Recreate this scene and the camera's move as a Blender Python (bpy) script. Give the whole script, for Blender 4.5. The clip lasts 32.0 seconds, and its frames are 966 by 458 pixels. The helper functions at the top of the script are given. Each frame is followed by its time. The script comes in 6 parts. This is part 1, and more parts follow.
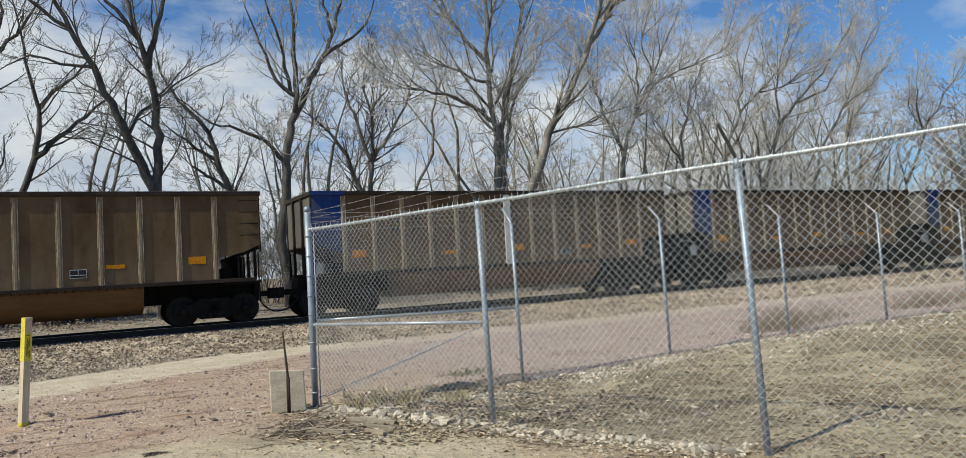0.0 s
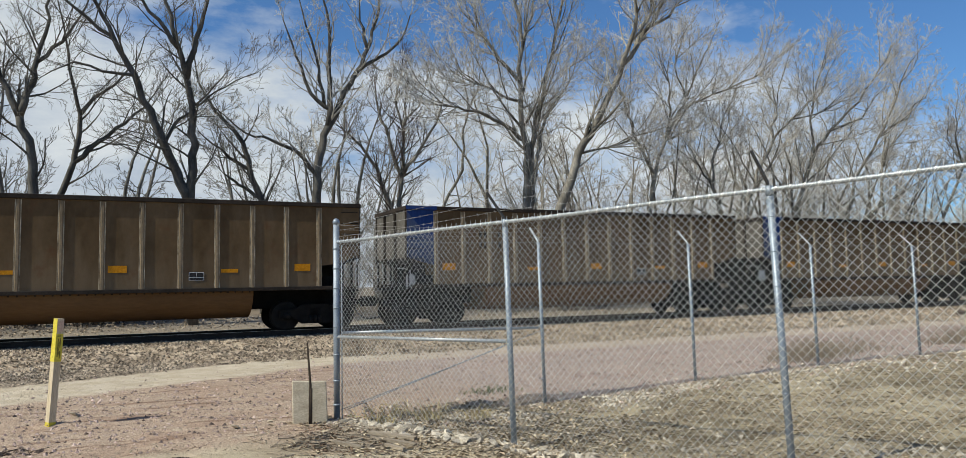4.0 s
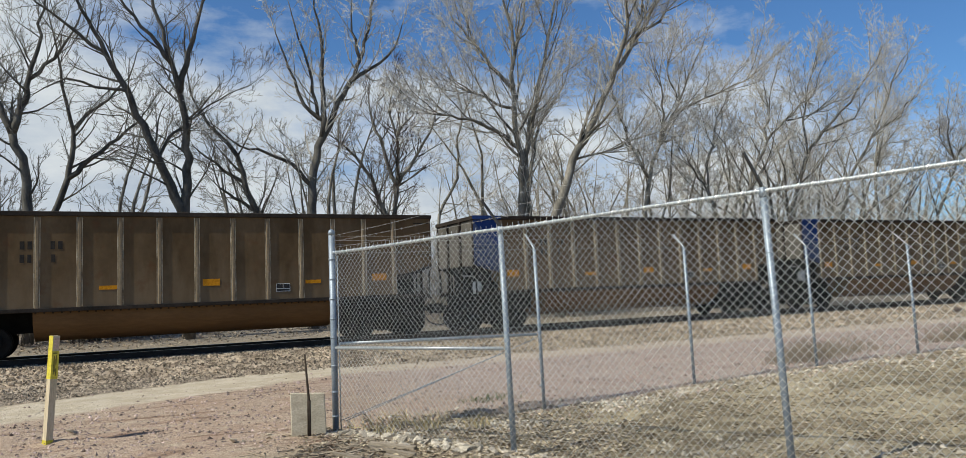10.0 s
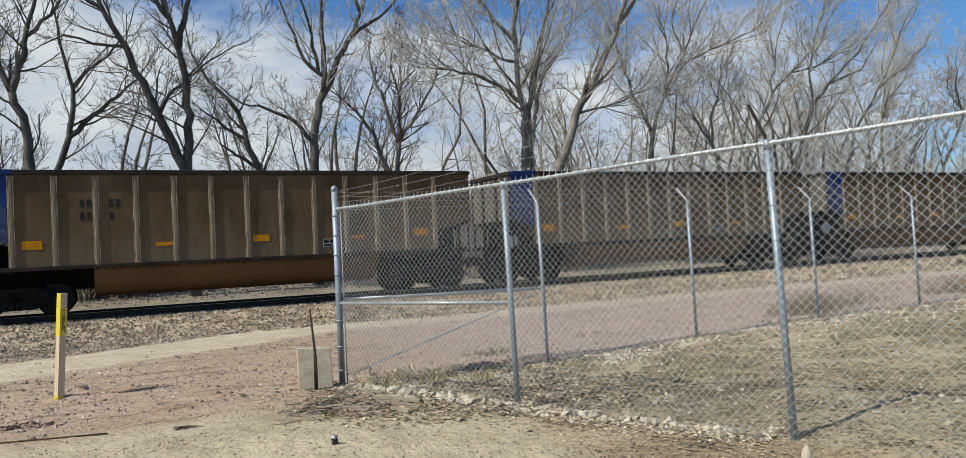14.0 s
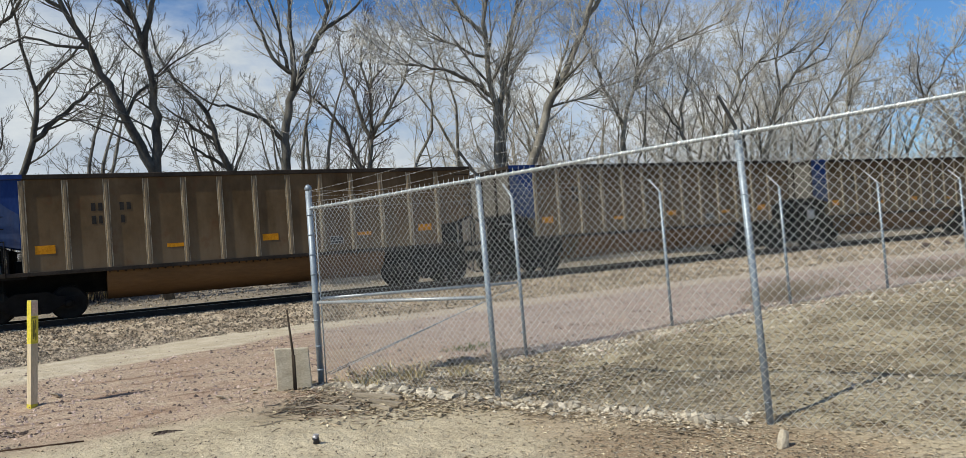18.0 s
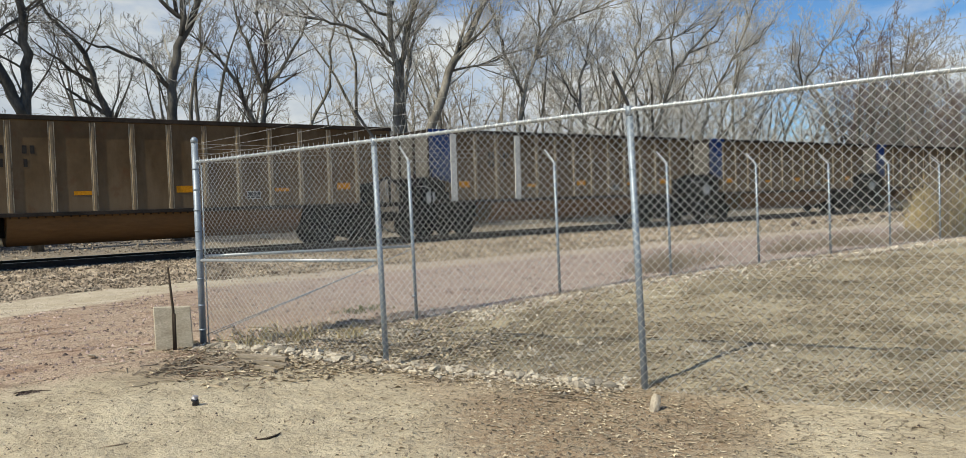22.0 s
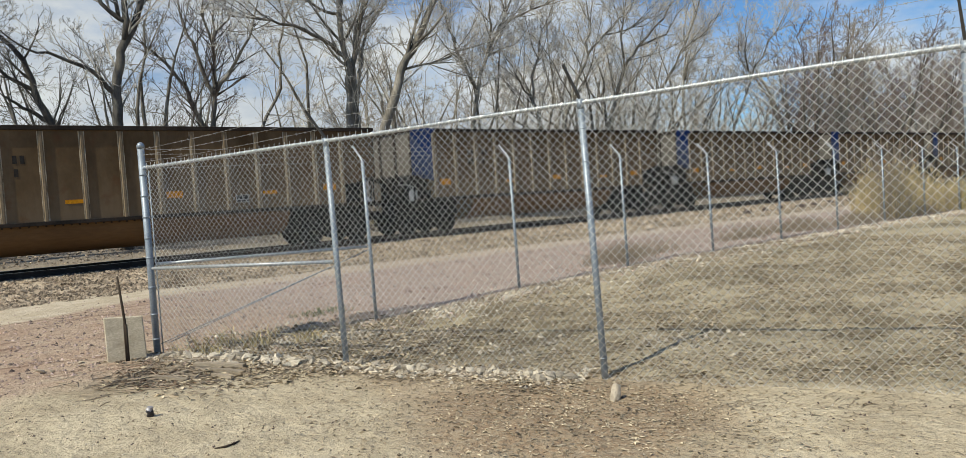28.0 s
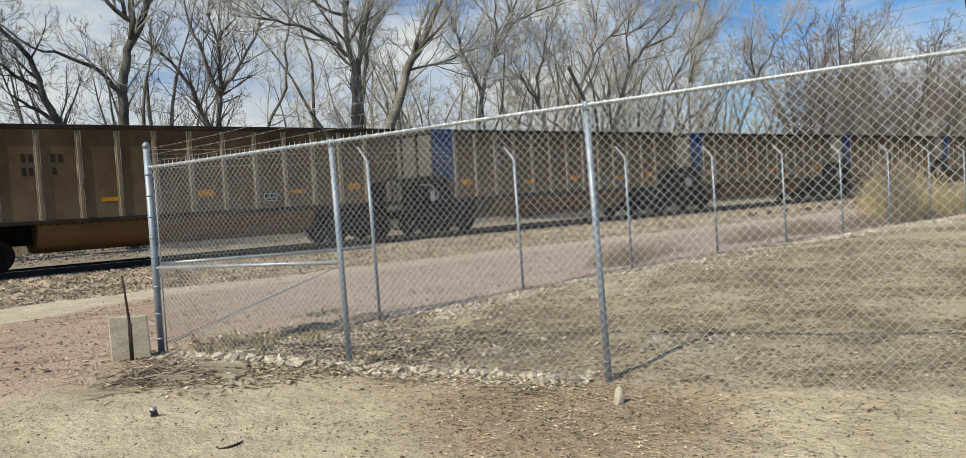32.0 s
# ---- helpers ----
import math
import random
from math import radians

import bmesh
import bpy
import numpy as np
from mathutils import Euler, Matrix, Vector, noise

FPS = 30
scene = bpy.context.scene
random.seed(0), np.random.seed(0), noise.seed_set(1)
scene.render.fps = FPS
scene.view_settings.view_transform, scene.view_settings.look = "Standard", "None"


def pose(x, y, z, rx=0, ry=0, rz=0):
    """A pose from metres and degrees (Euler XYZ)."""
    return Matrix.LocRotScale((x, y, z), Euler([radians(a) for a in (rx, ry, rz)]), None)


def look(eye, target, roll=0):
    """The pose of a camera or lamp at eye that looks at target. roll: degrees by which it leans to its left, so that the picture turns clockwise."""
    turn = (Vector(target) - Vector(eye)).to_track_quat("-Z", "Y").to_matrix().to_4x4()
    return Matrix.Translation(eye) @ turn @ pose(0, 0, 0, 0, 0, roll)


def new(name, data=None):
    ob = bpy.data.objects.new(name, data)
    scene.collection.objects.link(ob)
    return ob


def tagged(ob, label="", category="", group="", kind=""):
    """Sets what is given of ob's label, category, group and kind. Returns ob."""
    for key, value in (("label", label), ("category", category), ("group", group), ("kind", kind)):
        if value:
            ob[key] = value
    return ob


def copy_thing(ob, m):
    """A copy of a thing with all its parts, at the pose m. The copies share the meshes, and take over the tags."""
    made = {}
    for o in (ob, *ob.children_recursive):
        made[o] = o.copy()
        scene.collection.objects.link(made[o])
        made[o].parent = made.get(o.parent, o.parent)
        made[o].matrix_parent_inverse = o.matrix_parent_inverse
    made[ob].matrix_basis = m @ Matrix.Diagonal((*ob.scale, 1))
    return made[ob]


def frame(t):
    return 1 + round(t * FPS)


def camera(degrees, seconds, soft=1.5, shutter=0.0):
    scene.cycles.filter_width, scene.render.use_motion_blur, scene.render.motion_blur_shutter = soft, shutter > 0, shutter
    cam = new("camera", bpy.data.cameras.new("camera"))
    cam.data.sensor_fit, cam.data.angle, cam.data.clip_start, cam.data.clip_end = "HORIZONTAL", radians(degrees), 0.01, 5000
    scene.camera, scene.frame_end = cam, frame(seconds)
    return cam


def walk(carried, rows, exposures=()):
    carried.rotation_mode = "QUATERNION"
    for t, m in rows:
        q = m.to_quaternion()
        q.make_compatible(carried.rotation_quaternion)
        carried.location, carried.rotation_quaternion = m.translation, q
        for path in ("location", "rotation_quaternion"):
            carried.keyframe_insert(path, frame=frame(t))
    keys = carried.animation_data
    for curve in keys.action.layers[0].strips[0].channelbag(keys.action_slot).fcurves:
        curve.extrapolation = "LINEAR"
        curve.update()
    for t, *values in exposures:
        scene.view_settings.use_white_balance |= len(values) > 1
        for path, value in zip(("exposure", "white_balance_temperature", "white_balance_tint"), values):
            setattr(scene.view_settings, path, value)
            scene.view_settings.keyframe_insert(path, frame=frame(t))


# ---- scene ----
cam = camera(65.19, 32.0, soft=0.4)
# seconds, tilt, lean, heading, and where the hand-held camera is
TURNS = [
    (0.0, 92.86, 3.20, -28.04, -0.005, 0.011, 1.445),
    (0.5, 93.18, 2.82, -27.56, 0.002, 0.016, 1.447),
    (1.0, 93.37, 2.74, -27.33, 0.005, 0.020, 1.459),
    (1.5, 93.67, 2.05, -27.02, 0.000, 0.014, 1.454),
    (2.0, 93.89, 2.01, -26.67, -0.003, 0.014, 1.457),
    (2.5, 93.99, 1.67, -26.51, -0.000, 0.017, 1.450),
    (3.0, 94.18, 1.13, -26.28, -0.011, 0.008, 1.450),
    (3.5, 94.24, 1.07, -26.12, -0.010, 0.015, 1.456),
    (5.5, 94.21, 1.14, -26.24, -0.009, 0.015, 1.451),
    (6.0, 94.29, 1.45, -26.15, 0.003, 0.017, 1.453),
    (6.5, 94.38, 1.26, -26.05, -0.008, 0.012, 1.448),
    (7.0, 94.40, 1.15, -26.08, -0.013, 0.012, 1.447),
    (7.5, 94.45, 1.59, -26.13, 0.005, 0.014, 1.454),
    (8.0, 94.67, 1.82, -26.33, 0.008, 0.017, 1.455),
    (8.5, 94.76, 1.97, -26.46, -0.005, 0.013, 1.454),
    (9.0, 94.75, 2.02, -26.47, -0.004, 0.010, 1.451),
    (9.5, 94.86, 2.30, -26.36, -0.004, 0.011, 1.447),
    (10.0, 94.83, 2.30, -26.31, 0.002, 0.012, 1.452),
    (10.5, 94.63, 2.32, -26.36, -0.006, 0.012, 1.456),
    (11.0, 94.31, 2.16, -26.45, 0.001, 0.012, 1.445),
    (11.5, 94.18, 2.10, -26.40, 0.003, 0.009, 1.449),
    (12.0, 94.22, 2.30, -26.20, 0.006, 0.014, 1.449),
    (12.5, 93.49, 1.85, -25.89, -0.027, 0.001, 1.434),
    (13.0, 91.92, 2.52, -26.20, -0.027, -0.001, 1.431),
    (13.5, 91.38, 2.63, -26.19, 0.000, 0.013, 1.447),
    (14.0, 91.48, 2.71, -26.04, 0.005, 0.012, 1.445),
    (14.5, 91.60, 2.71, -25.99, 0.005, 0.018, 1.451),
    (16.5, 92.44, 3.06, -25.51, 0.012, 0.021, 1.459),
    (17.0, 92.97, 3.35, -25.09, 0.020, 0.030, 1.460),
    (17.5, 93.38, 4.32, -24.79, -0.016, 0.006, 1.455),
    (18.0, 91.00, 4.16, -27.96, -0.023, -0.001, 1.448),
    (18.5, 90.50, 4.00, -28.14, -0.012, 0.002, 1.442),
    (19.0, 90.20, 3.97, -28.09, 0.000, 0.015, 1.448),
    (19.5, 90.23, 3.99, -27.99, -0.008, 0.015, 1.452),
    (20.0, 90.48, 4.20, -28.02, 0.000, 0.011, 1.455),
    (20.5, 90.53, 4.82, -27.94, -0.026, -0.005, 1.451),
    (21.0, 88.41, 2.15, -33.75, -0.030, -0.003, 1.456),
    (21.5, 87.87, 1.66, -35.37, 0.001, -0.007, 1.458),
    (22.0, 87.86, 1.80, -35.80, -0.001, -0.016, 1.455),
    (22.5, 87.65, 2.04, -35.69, 0.007, -0.017, 1.449),
    (23.0, 87.55, 2.10, -35.52, 0.009, -0.017, 1.454),
    (23.5, 87.82, 2.12, -35.08, 0.016, -0.018, 1.453),
    (24.0, 87.98, 2.07, -34.79, 0.004, -0.017, 1.450),
    (24.5, 87.81, 1.66, -34.79, -0.006, -0.008, 1.450),
    (25.0, 87.56, 4.59, -36.96, 0.034, 0.030, 1.491),
    (25.5, 88.28, 4.54, -37.95, 0.034, -0.017, 1.458),
    (26.0, 87.64, 4.90, -39.05, 0.036, 0.004, 1.465),
    (26.5, 87.77, 4.40, -39.59, 0.030, -0.025, 1.440),
    (28.5, 87.42, 3.24, -38.75, 0.022, -0.017, 1.446),
    (29.0, 87.39, 2.93, -38.64, 0.021, -0.025, 1.451),
    (29.5, 87.53, 3.11, -38.73, 0.024, -0.023, 1.457),
    (30.0, 87.56, 3.28, -38.63, 0.021, -0.021, 1.460),
    (30.5, 87.52, 3.19, -38.64, 0.018, -0.020, 1.453),
    (31.0, 87.49, 2.90, -38.34, 0.016, -0.019, 1.460),
    (31.5, 87.41, 2.98, -38.49, 0.017, -0.017, 1.451),
    (32.0, 87.61, 3.30, -38.69, 0.026, -0.012, 1.452),
]
walk(cam, [(t, pose(*eye, rx, ry, rz)) for t, rx, ry, rz, *eye in TURNS],
     [(0.0, -0.05, 6600, 4), (20.4, -0.05, 6600, 4), (21.4, -0.02, 6850, 4), (32.0, -0.02, 6850, 4)])

# ---- sky, sun, exposure ----
SUN_WAY = Vector((-0.88, -0.118, 0.97)).normalized()
world = bpy.data.worlds.new("sky")
scene.world = world
world.use_nodes = True
wn, wl = world.node_tree.nodes, world.node_tree.links
wn.clear()
w_out = wn.new("ShaderNodeOutputWorld")
w_bg = wn.new("ShaderNodeBackground")
w_sky = wn.new("ShaderNodeTexSky")
w_sky.sky_type = "NISHITA"
w_sky.sun_disc = False
w_sky.sun_elevation = radians(47.5)
w_sky.sun_rotation = radians(262.4)
w_sky.air_density, w_sky.dust_density, w_sky.ozone_density = 1.0, 0.6, 2.5
w_co = wn.new("ShaderNodeTexCoord")
w_map = wn.new("ShaderNodeMapping")
w_map.inputs["Scale"].default_value = (1.0, 1.0, 2.4)
w_noise = wn.new("ShaderNodeTexNoise")
w_noise.inputs["Scale"].default_value = 3.4
w_noise.inputs["Detail"].default_value = 8.0
w_noise.inputs["Roughness"].default_value = 0.58
w_sep = wn.new("ShaderNodeSeparateXYZ")
# a cloud bank that fills the northern sky low down and thins out upwards and to the east
w_east = wn.new("ShaderNodeMath"); w_east.operation = "MULTIPLY_ADD"
w_east.inputs[1].default_value, w_east.inputs[2].default_value = -0.32, 0.735
w_high = wn.new("ShaderNodeMath"); w_high.operation = "MULTIPLY_ADD"
w_high.inputs[1].default_value = -1.75
w_sum = wn.new("ShaderNodeMath"); w_sum.operation = "ADD"
w_ramp = wn.new("ShaderNodeValToRGB")
w_ramp.color_ramp.elements[0].position, w_ramp.color_ramp.elements[1].position = 0.52, 0.82
w_mix = wn.new("ShaderNodeMixRGB")
wl.new(w_co.outputs["Generated"], w_map.inputs["Vector"])
wl.new(w_map.outputs["Vector"], w_noise.inputs["Vector"])
wl.new(w_co.outputs["Generated"], w_sep.inputs["Vector"])
wl.new(w_sep.outputs["X"], w_east.inputs[0])
wl.new(w_sep.outputs["Z"], w_high.inputs[0])
wl.new(w_east.outputs[0], w_high.inputs[2])
wl.new(w_high.outputs[0], w_sum.inputs[0])
w_amp = wn.new("ShaderNodeMath"); w_amp.operation = "MULTIPLY_ADD"
w_amp.inputs[1].default_value, w_amp.inputs[2].default_value = 1.5, -0.25
wl.new(w_noise.outputs["Fac"], w_amp.inputs[0])
wl.new(w_amp.outputs[0], w_sum.inputs[1])
wl.new(w_sum.outputs[0], w_ramp.inputs["Fac"])
w_north = wn.new("ShaderNodeMapRange")
w_north.inputs["From Min"].default_value, w_north.inputs["From Max"].default_value = -0.25, 0.25
wl.new(w_sep.outputs["Y"], w_north.inputs["Value"])
w_only = wn.new("ShaderNodeMath"); w_only.operation = "MULTIPLY"
wl.new(w_ramp.outputs["Color"], w_only.inputs[0])
wl.new(w_north.outputs["Result"], w_only.inputs[1])
wl.new(w_only.outputs[0], w_mix.inputs["Fac"])
# white tops and grey hollows in the clouds
w_body = wn.new("ShaderNodeTexNoise")
w_body.inputs["Scale"].default_value, w_body.inputs["Detail"].default_value, w_body.inputs["Roughness"].default_value = 6.5, 6.0, 0.6
wl.new(w_map.outputs["Vector"], w_body.inputs["Vector"])
w_grey = wn.new("ShaderNodeValToRGB")
w_grey.color_ramp.elements[0].position, w_grey.color_ramp.elements[1].position = 0.36, 0.62
w_grey.color_ramp.elements[0].color, w_grey.color_ramp.elements[1].color = (0.65, 0.72, 0.83, 1), (0.97, 0.985, 1.0, 1)
wl.new(w_body.outputs["Fac"], w_grey.inputs["Fac"])
w_white = wn.new("ShaderNodeMixRGB"); w_white.blend_type = "MULTIPLY"
w_white.inputs["Fac"].default_value, w_white.inputs["Color1"].default_value = 1.0, (7.3, 7.5, 8.0, 1)
wl.new(w_grey.outputs["Color"], w_white.inputs["Color2"])
wl.new(w_white.outputs["Color"], w_mix.inputs["Color2"])
w_deep = wn.new("ShaderNodeMixRGB"); w_deep.blend_type = "MULTIPLY"
w_deep.inputs["Fac"].default_value, w_deep.inputs["Color2"].default_value = 1.0, (0.60, 0.89, 1.24, 1)
wl.new(w_sky.outputs["Color"], w_deep.inputs["Color1"])
wl.new(w_deep.outputs["Color"], w_mix.inputs["Color1"])
wl.new(w_mix.outputs["Color"], w_bg.inputs["Color"])
w_bg.inputs["Strength"].default_value = 0.10
wl.new(w_bg.outputs["Background"], w_out.inputs["Surface"])

sun_data = bpy.data.lights.new("sun", "SUN")
sun_data.energy, sun_data.angle, sun_data.color = 5.0, radians(0.53), (1.0, 0.95, 0.85)
sun = new("sun", sun_data)
sun.matrix_world = look(SUN_WAY * 60, (0, 0, 0))


# ---- materials ----
def material(name, low, high, scale=2.0, fine=30.0, rough=0.85, metal=0.0, bump=0.25, depth=0.01, stretch=(1, 1, 1), vary=0.0, spec=0.3, grain=0.28):
    """Two colours mixed by a broad noise, broken up by a fine one (grain), with fine relief. vary: spread between pieces."""
    m = bpy.data.materials.new(name)
    m.use_nodes = True
    nt = m.node_tree
    n, l = nt.nodes, nt.links
    b = n["Principled BSDF"]
    co = n.new("ShaderNodeTexCoord")
    mp = n.new("ShaderNodeMapping")
    mp.inputs["Scale"].default_value = stretch
    l.new(co.outputs["Object"], mp.inputs["Vector"])
    broad, small = n.new("ShaderNodeTexNoise"), n.new("ShaderNodeTexNoise")
    for node, s, d in ((broad, scale, 6), (small, fine, 4)):
        node.inputs["Scale"].default_value = s
        node.inputs["Detail"].default_value = d
        node.inputs["Roughness"].default_value = 0.6
        l.new(mp.outputs["Vector"], node.inputs["Vector"])
    mix = n.new("ShaderNodeMixRGB")
    mix.inputs["Color1"].default_value, mix.inputs["Color2"].default_value = (*low, 1), (*high, 1)
    ramp = n.new("ShaderNodeValToRGB")
    ramp.color_ramp.elements[0].position, ramp.color_ramp.elements[1].position = 0.32, 0.68
    l.new(broad.outputs["Fac"], ramp.inputs["Fac"])
    l.new(ramp.outputs["Color"], mix.inputs["Fac"])
    tone = n.new("ShaderNodeMapRange")
    tone.inputs["From Min"].default_value, tone.inputs["From Max"].default_value = 0.25, 0.75
    tone.inputs["To Min"].default_value, tone.inputs["To Max"].default_value = 1 - grain, 1 + grain
    l.new(small.outputs["Fac"], tone.inputs["Value"])
    mul = n.new("ShaderNodeVectorMath")
    mul.operation = "SCALE"
    l.new(mix.outputs["Color"], mul.inputs[0])
    l.new(tone.outputs["Result"], mul.inputs["Scale"])
    last = mul.outputs["Vector"]
    if vary:
        geo, oi = n.new("ShaderNodeNewGeometry"), n.new("ShaderNodeObjectInfo")
        add = n.new("ShaderNodeMath")
        add.operation = "ADD"
        l.new(geo.outputs["Random Per Island"], add.inputs[0])
        l.new(oi.outputs["Random"], add.inputs[1])
        fr = n.new("ShaderNodeMath")
        fr.operation = "FRACT"
        l.new(add.outputs[0], fr.inputs[0])
        rng = n.new("ShaderNodeMapRange")
        rng.inputs["To Min"].default_value, rng.inputs["To Max"].default_value = 1 - vary, 1 + vary
        l.new(fr.outputs[0], rng.inputs["Value"])
        mul2 = n.new("ShaderNodeVectorMath")
        mul2.operation = "SCALE"
        l.new(last, mul2.inputs[0])
        l.new(rng.outputs["Result"], mul2.inputs["Scale"])
        last = mul2.outputs["Vector"]
    l.new(last, b.inputs["Base Color"])
    b.inputs["Roughness"].default_value, b.inputs["Metallic"].default_value = rough, metal
    b.inputs["Specular IOR Level"].default_value = spec
    if bump:
        bm_ = n.new("ShaderNodeBump")
        bm_.inputs["Strength"].default_value, bm_.inputs["Distance"].default_value = bump, depth
        l.new(small.outputs["Fac"], bm_.inputs["Height"])
        l.new(bm_.outputs["Normal"], b.inputs["Normal"])
    return m


M_GALV = material("galvanised_steel", (0.21, 0.245, 0.285), (0.31, 0.345, 0.385), 9, 60, 0.5, 0.35, 0.1, 0.002, spec=0.5)
M_WIRE = material("galvanised_wire", (0.70, 0.69, 0.655), (0.88, 0.87, 0.83), 4, 30, 0.42, 0.7, 0.0, spec=0.5)
# paler copy of the galvanised steel: sun on the top rail put into the colour
M_PIPELIT = material("sunlit_galvanised_pipe", (0.30, 0.32, 0.335), (0.45, 0.468, 0.48), 7, 60, 0.45, 0.35, 0.1, 0.002, spec=0.5)
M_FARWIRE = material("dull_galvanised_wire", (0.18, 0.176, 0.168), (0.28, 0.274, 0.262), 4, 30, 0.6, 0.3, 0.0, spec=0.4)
M_BARB = material("weathered_wire", (0.30, 0.285, 0.265), (0.46, 0.44, 0.41), 4, 30, 0.6, 0.2, 0.0)
M_ARM = material("dark_arm_steel", (0.085, 0.08, 0.075), (0.15, 0.14, 0.13), 9, 60, 0.6, 0.3, 0.1, 0.002)
M_CAR = material("dusty_brown_paint", (0.082, 0.052, 0.026), (0.145, 0.096, 0.052), 0.55, 5, 0.72, 0.0, 0.1, 0.012, (1, 1, 0.7), spec=0.06, grain=0.16)
M_RIB = material("brown_rib_paint", (0.11, 0.08, 0.05), (0.32, 0.25, 0.165), 1.6, 22, 0.62, 0.0, 0.15, 0.006, (1, 1, 0.4), spec=0.06)
M_RIVET = material("worn_rivet_strip", (0.14, 0.10, 0.062), (0.60, 0.51, 0.37), 2.6, 9, 0.75, 0.0, 0.1, 0.004, (1, 1, 0.8), spec=0.06)
M_RIBPALE = material("pale_rib_paint", (0.46, 0.44, 0.40), (0.62, 0.60, 0.55), 1.6, 22, 0.62, 0.0, 0.15, 0.006, spec=0.06)
M_CHORD = material("dark_chord_paint", (0.022, 0.018, 0.015), (0.05, 0.039, 0.031), 1.2, 18, 0.75, 0.0, 0.15, 0.006, spec=0.06)
M_BLUE = material("faded_blue_paint", (0.012, 0.03, 0.12), (0.024, 0.052, 0.165), 1.1, 14, 0.6, 0.0, 0.1, 0.004, (1, 1, 0.3), spec=0.06, grain=0.15)
M_BLUEDUSTLIT = material("dusty_sunlit_blue", (0.03, 0.05, 0.12), (0.058, 0.085, 0.165), 1.1, 14, 0.7, 0.0, 0.1, 0.004, (1, 1, 0.3), spec=0.06, grain=0.15)
M_ENDGREY = material("bare_end_sheet", (0.09, 0.08, 0.066), (0.14, 0.125, 0.105), 1.3, 14, 0.65, 0.1, 0.1, 0.004, (1, 1, 0.3))
M_TUB = material("rusty_tub_paint", (0.098, 0.056, 0.027), (0.16, 0.095, 0.047), 0.8, 12, 0.72, 0.0, 0.12, 0.006, (0.3, 1, 1), spec=0.06, grain=0.15)
# one near-black colour for trucks, underframe, slope sheets and end fittings
M_UNDER = material("near_black_steel", (0.006, 0.0055, 0.005), (0.016, 0.0145, 0.013), 3, 25, 0.85, 0.0, 0.3, 0.01, spec=0.15)
M_WHEEL = material("worn_wheel_steel", (0.008, 0.007, 0.0062), (0.022, 0.019, 0.016), 5, 30, 0.7, 0.2, 0.2, 0.006, spec=0.2)
M_HOSE = material("black_rubber", (0.012, 0.012, 0.012), (0.022, 0.022, 0.022), 8, 40, 0.7, 0.0, 0.0)
M_TANK = material("pale_tank_paint", (0.36, 0.35, 0.33), (0.52, 0.51, 0.48), 4, 30, 0.6, 0.0, 0.1, 0.003)
M_ORANGE = material("orange_reflector", (0.46, 0.18, 0.01), (0.58, 0.25, 0.017), 6, 40, 0.45, 0.0, 0.0, spec=0.06)
M_PLACARD = material("black_placard", (0.012, 0.012, 0.012), (0.025, 0.024, 0.022), 6, 40, 0.6, 0.0, 0.0)
M_WHITE = material("chalky_white_paint", (0.5, 0.49, 0.46), (0.68, 0.66, 0.62), 8, 40, 0.7, 0.0, 0.0)
M_LETTER = material("faded_black_lettering", (0.012, 0.010, 0.008), (0.032, 0.025, 0.019), 8, 40, 0.8, 0.0, 0.0)
M_SCRAWL = material("faded_dark_scrawl", (0.10, 0.085, 0.02), (0.26, 0.22, 0.05), 30, 80, 0.8, 0.0, 0.0)
M_RAIL = material("rail_steel", (0.035, 0.025, 0.019), (0.065, 0.045, 0.034), 2, 20, 0.7, 0.5, 0.2, 0.004)
M_RAILTOP = material("polished_rail_head", (0.42, 0.41, 0.39), (0.55, 0.54, 0.52), 2, 20, 0.3, 0.9, 0.0)
M_TIE = material("creosoted_timber", (0.035, 0.026, 0.02), (0.085, 0.064, 0.048), 2, 18, 0.9, 0.0, 0.5, 0.02, (0.4, 3, 3), vary=0.2)
M_STONE = material("ballast_stone", (0.14, 0.105, 0.072), (0.42, 0.34, 0.25), 1.5, 22, 0.9, 0.0, 0.4, 0.01, vary=0.7)
M_ROCK = material("pale_limestone", (0.27, 0.22, 0.165), (0.58, 0.515, 0.41), 5, 30, 0.9, 0.0, 0.6, 0.01, vary=0.5)
M_PALEROCK = material("cream_rock", (0.36, 0.30, 0.225), (0.54, 0.47, 0.365), 6, 30, 0.9, 0.0, 0.5, 0.008)
M_PINK = material("pink_granite_gravel", (0.20, 0.138, 0.115), (0.44, 0.335, 0.285), 1.5, 22, 0.9, 0.0, 0.3, 0.01, vary=0.65)
M_BARK = material("grey_brown_bark", (0.042, 0.038, 0.033), (0.155, 0.142, 0.122), 2.2, 16, 0.95, 0.0, 0.7, 0.04, (1, 1, 0.35))
M_TWIG = material("pale_twig_bark", (0.40, 0.365, 0.31), (0.68, 0.64, 0.57), 1.2, 16, 0.9, 0.0, 0.0)
M_BRANCH = material("pale_branch_bark", (0.16, 0.145, 0.12), (0.56, 0.52, 0.455), 2.4, 13, 0.92, 0.0, 0.6, 0.03, (1, 1, 0.3))
M_LIMB = material("grey_limb_bark", (0.055, 0.049, 0.04), (0.33, 0.30, 0.25), 2.4, 13, 0.92, 0.0, 0.9, 0.05, (1, 1, 0.3))
